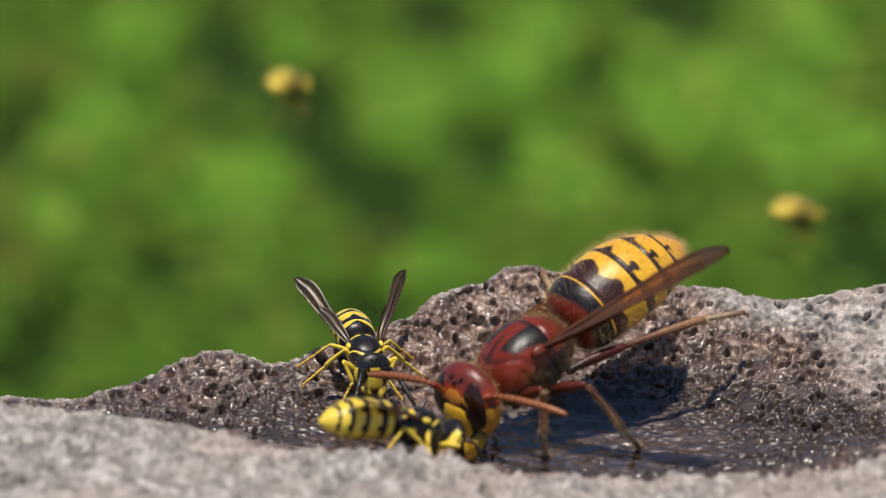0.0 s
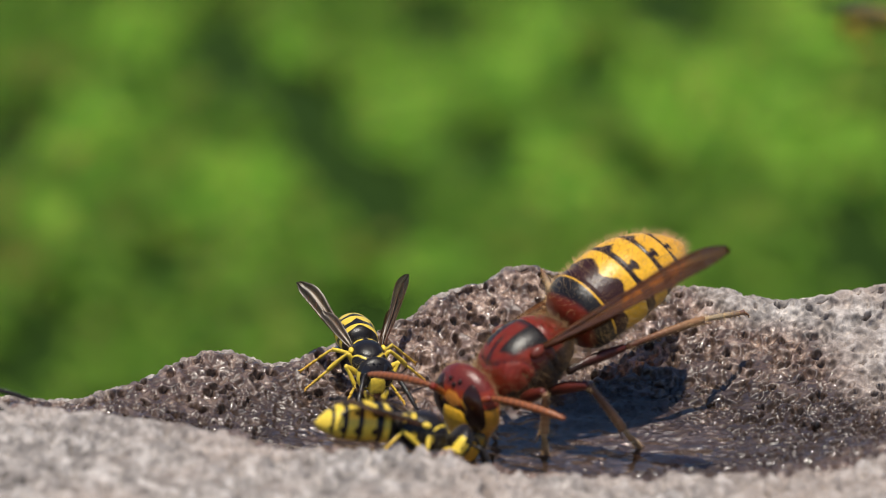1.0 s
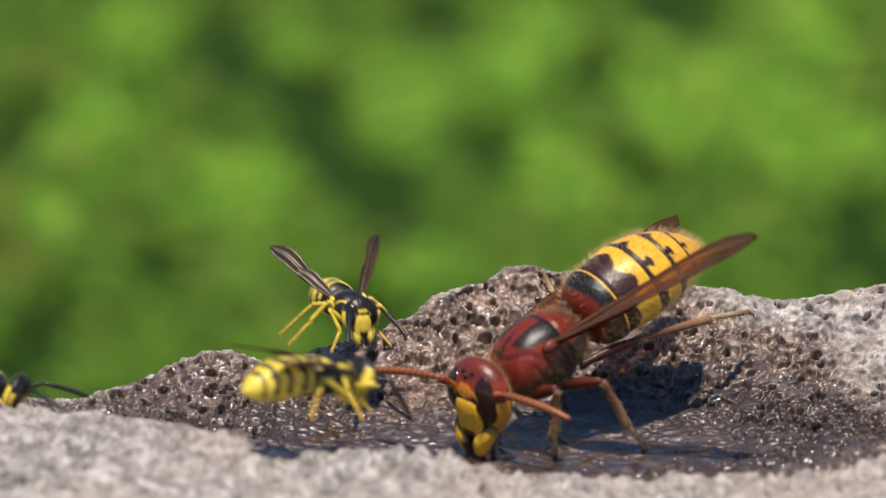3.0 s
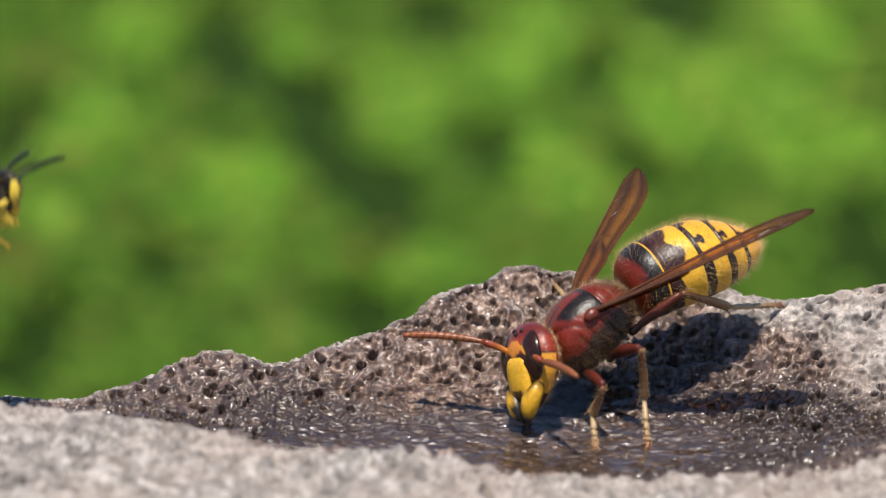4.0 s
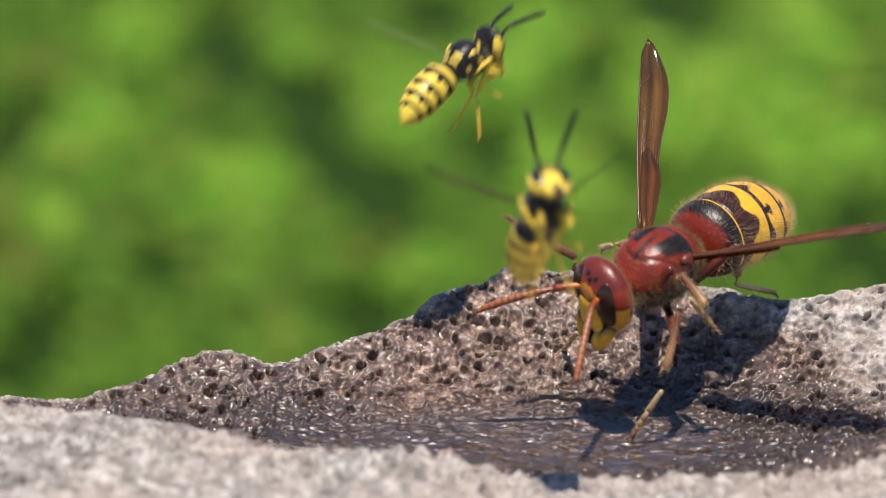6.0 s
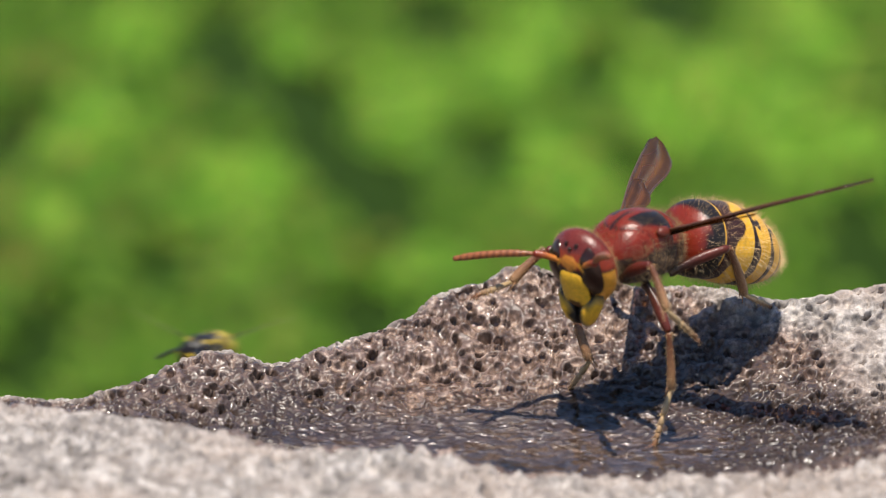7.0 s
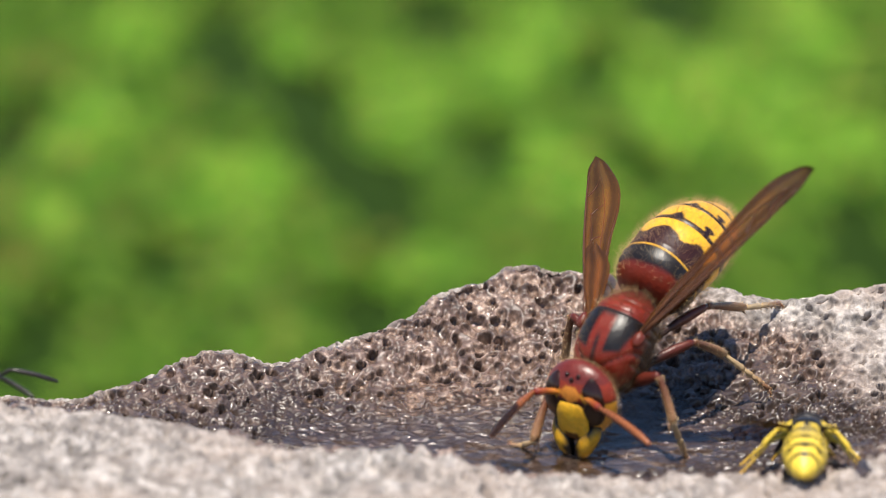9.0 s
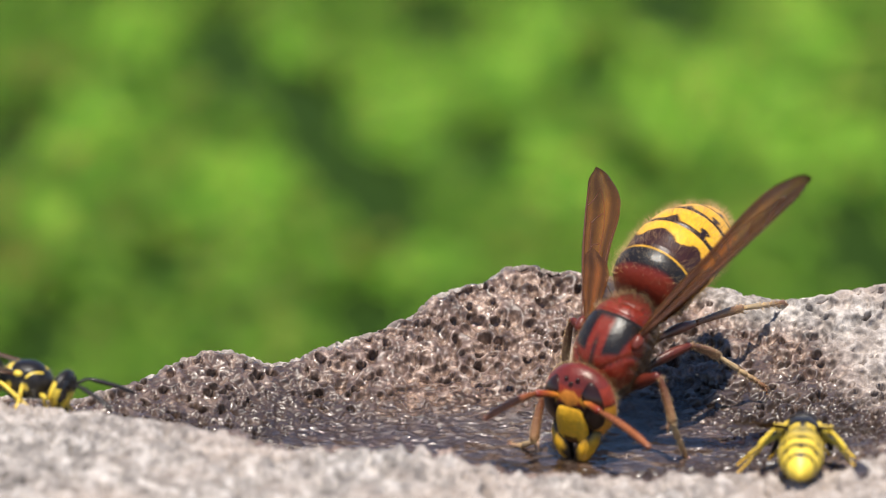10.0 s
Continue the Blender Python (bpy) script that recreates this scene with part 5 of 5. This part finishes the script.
def motions():
    p = limbs(hornet)
    s = HORNET
    walk(hornet, padded([(t, metres(at(*v))) for t, *v in HORNET_PATH]))
    walk(p["head"], padded([(t, metres(bent([s * k for k in NECK], yaw, pitch, roll))) for t, yaw, pitch, roll in HORNET_HEAD]))
    walk(p["gaster"], padded([(t, metres(bent([s * k for k in WAIST], yaw, pitch))) for t, yaw, pitch in HORNET_GASTER]))
    for side, table in ((1, HORNET_WING_LEFT), (-1, HORNET_WING_RIGHT)):
        walk(p["wing", side], padded([(t, metres(wing_pose(s, side, spread, rise, (2 if t < 3 else -9 if t < 7.6 else -13) if side > 0 else -20))) for t, spread, rise in table]))
    for side, table in ((1, HORNET_FEELER_LEFT), (-1, HORNET_FEELER_RIGHT)):
        poses = [(t, feeler(s, side, *v)) for t, *v in table]
        walk(p["scape", side], padded([(t, metres(a)) for t, (a, b) in poses]))
        walk(p["flagellum", side], padded([(t, metres(b)) for t, (a, b) in poses]))
    feet = {("fore", 1): FOOT_FORE_LEFT, ("fore", -1): FOOT_FORE_RIGHT, ("mid", 1): FOOT_MID_LEFT, ("mid", -1): FOOT_MID_RIGHT, ("hind", 1): FOOT_HIND_LEFT, ("hind", -1): FOOT_HIND_RIGHT}
    for (pair, side), table in feet.items():
        rows = []
        for t, *v in table:
            m = at(*read(HORNET_PATH, t)).inverted()
            up = m.to_3x3() @ Vector((0, -0.15, 1)) + Vector((0, 0.5 * side, 0))
            if (pair, side) == ("hind", 1):
                up = m.to_3x3() @ Vector((0.35, -0.4, 0.75))
            if (pair, side) == ("hind", -1):
                up = m.to_3x3() @ Vector((0.8, 0.3, 0.5))
            rows.append((t, leg_pose(s, pair, side, m @ Vector(v[:3]), m @ Vector(v[3:]), up)))
        for k, kind in enumerate(("femur", "tibia", "tarsus")):
            walk(p[pair, side, kind], padded([(t, metres(r[k])) for t, r in rows]))
    q = limbs(visitor)
    beat = [(0.0, 78, 30), (4.55, 78, 30), (4.75, 8, 8), (5.33, 8, 8), (5.42, 70, 45), (5.5, 82, 55), (5.6, 60, 20), (5.7, 80, 35), (10.0, 80, 35)]
    for side in (1, -1):
        walk(q["wing", side], [(t, metres(wing_pose(WASP, side, spread, rise, 5))) for t, spread, rise in beat])
    nods = [(0.0, 5), (4.5, 5), (4.7, 12), (4.85, 45), (5.3, 48), (5.42, -5), (5.5, -32), (5.6, -20), (10.0, -20)]
    walk(q["head"], [(t, metres(bent([WASP * k for k in NECK], 0, nod))) for t, nod in nods])
    for thing, table in ((wasp, DRINKER_FAR), (near_wasp, DRINKER_NEAR), (walker, WALKER), (visitor, VISITOR), (passer, PASSER), (newcomer, NEWCOMER), (left_comer, LEFT_COMER), (far_flier, FAR_FLIER), (far_guest, FAR_GUEST)):
        walk(thing, padded([(t, metres(at(*v))) for t, *v in table]))


motions()
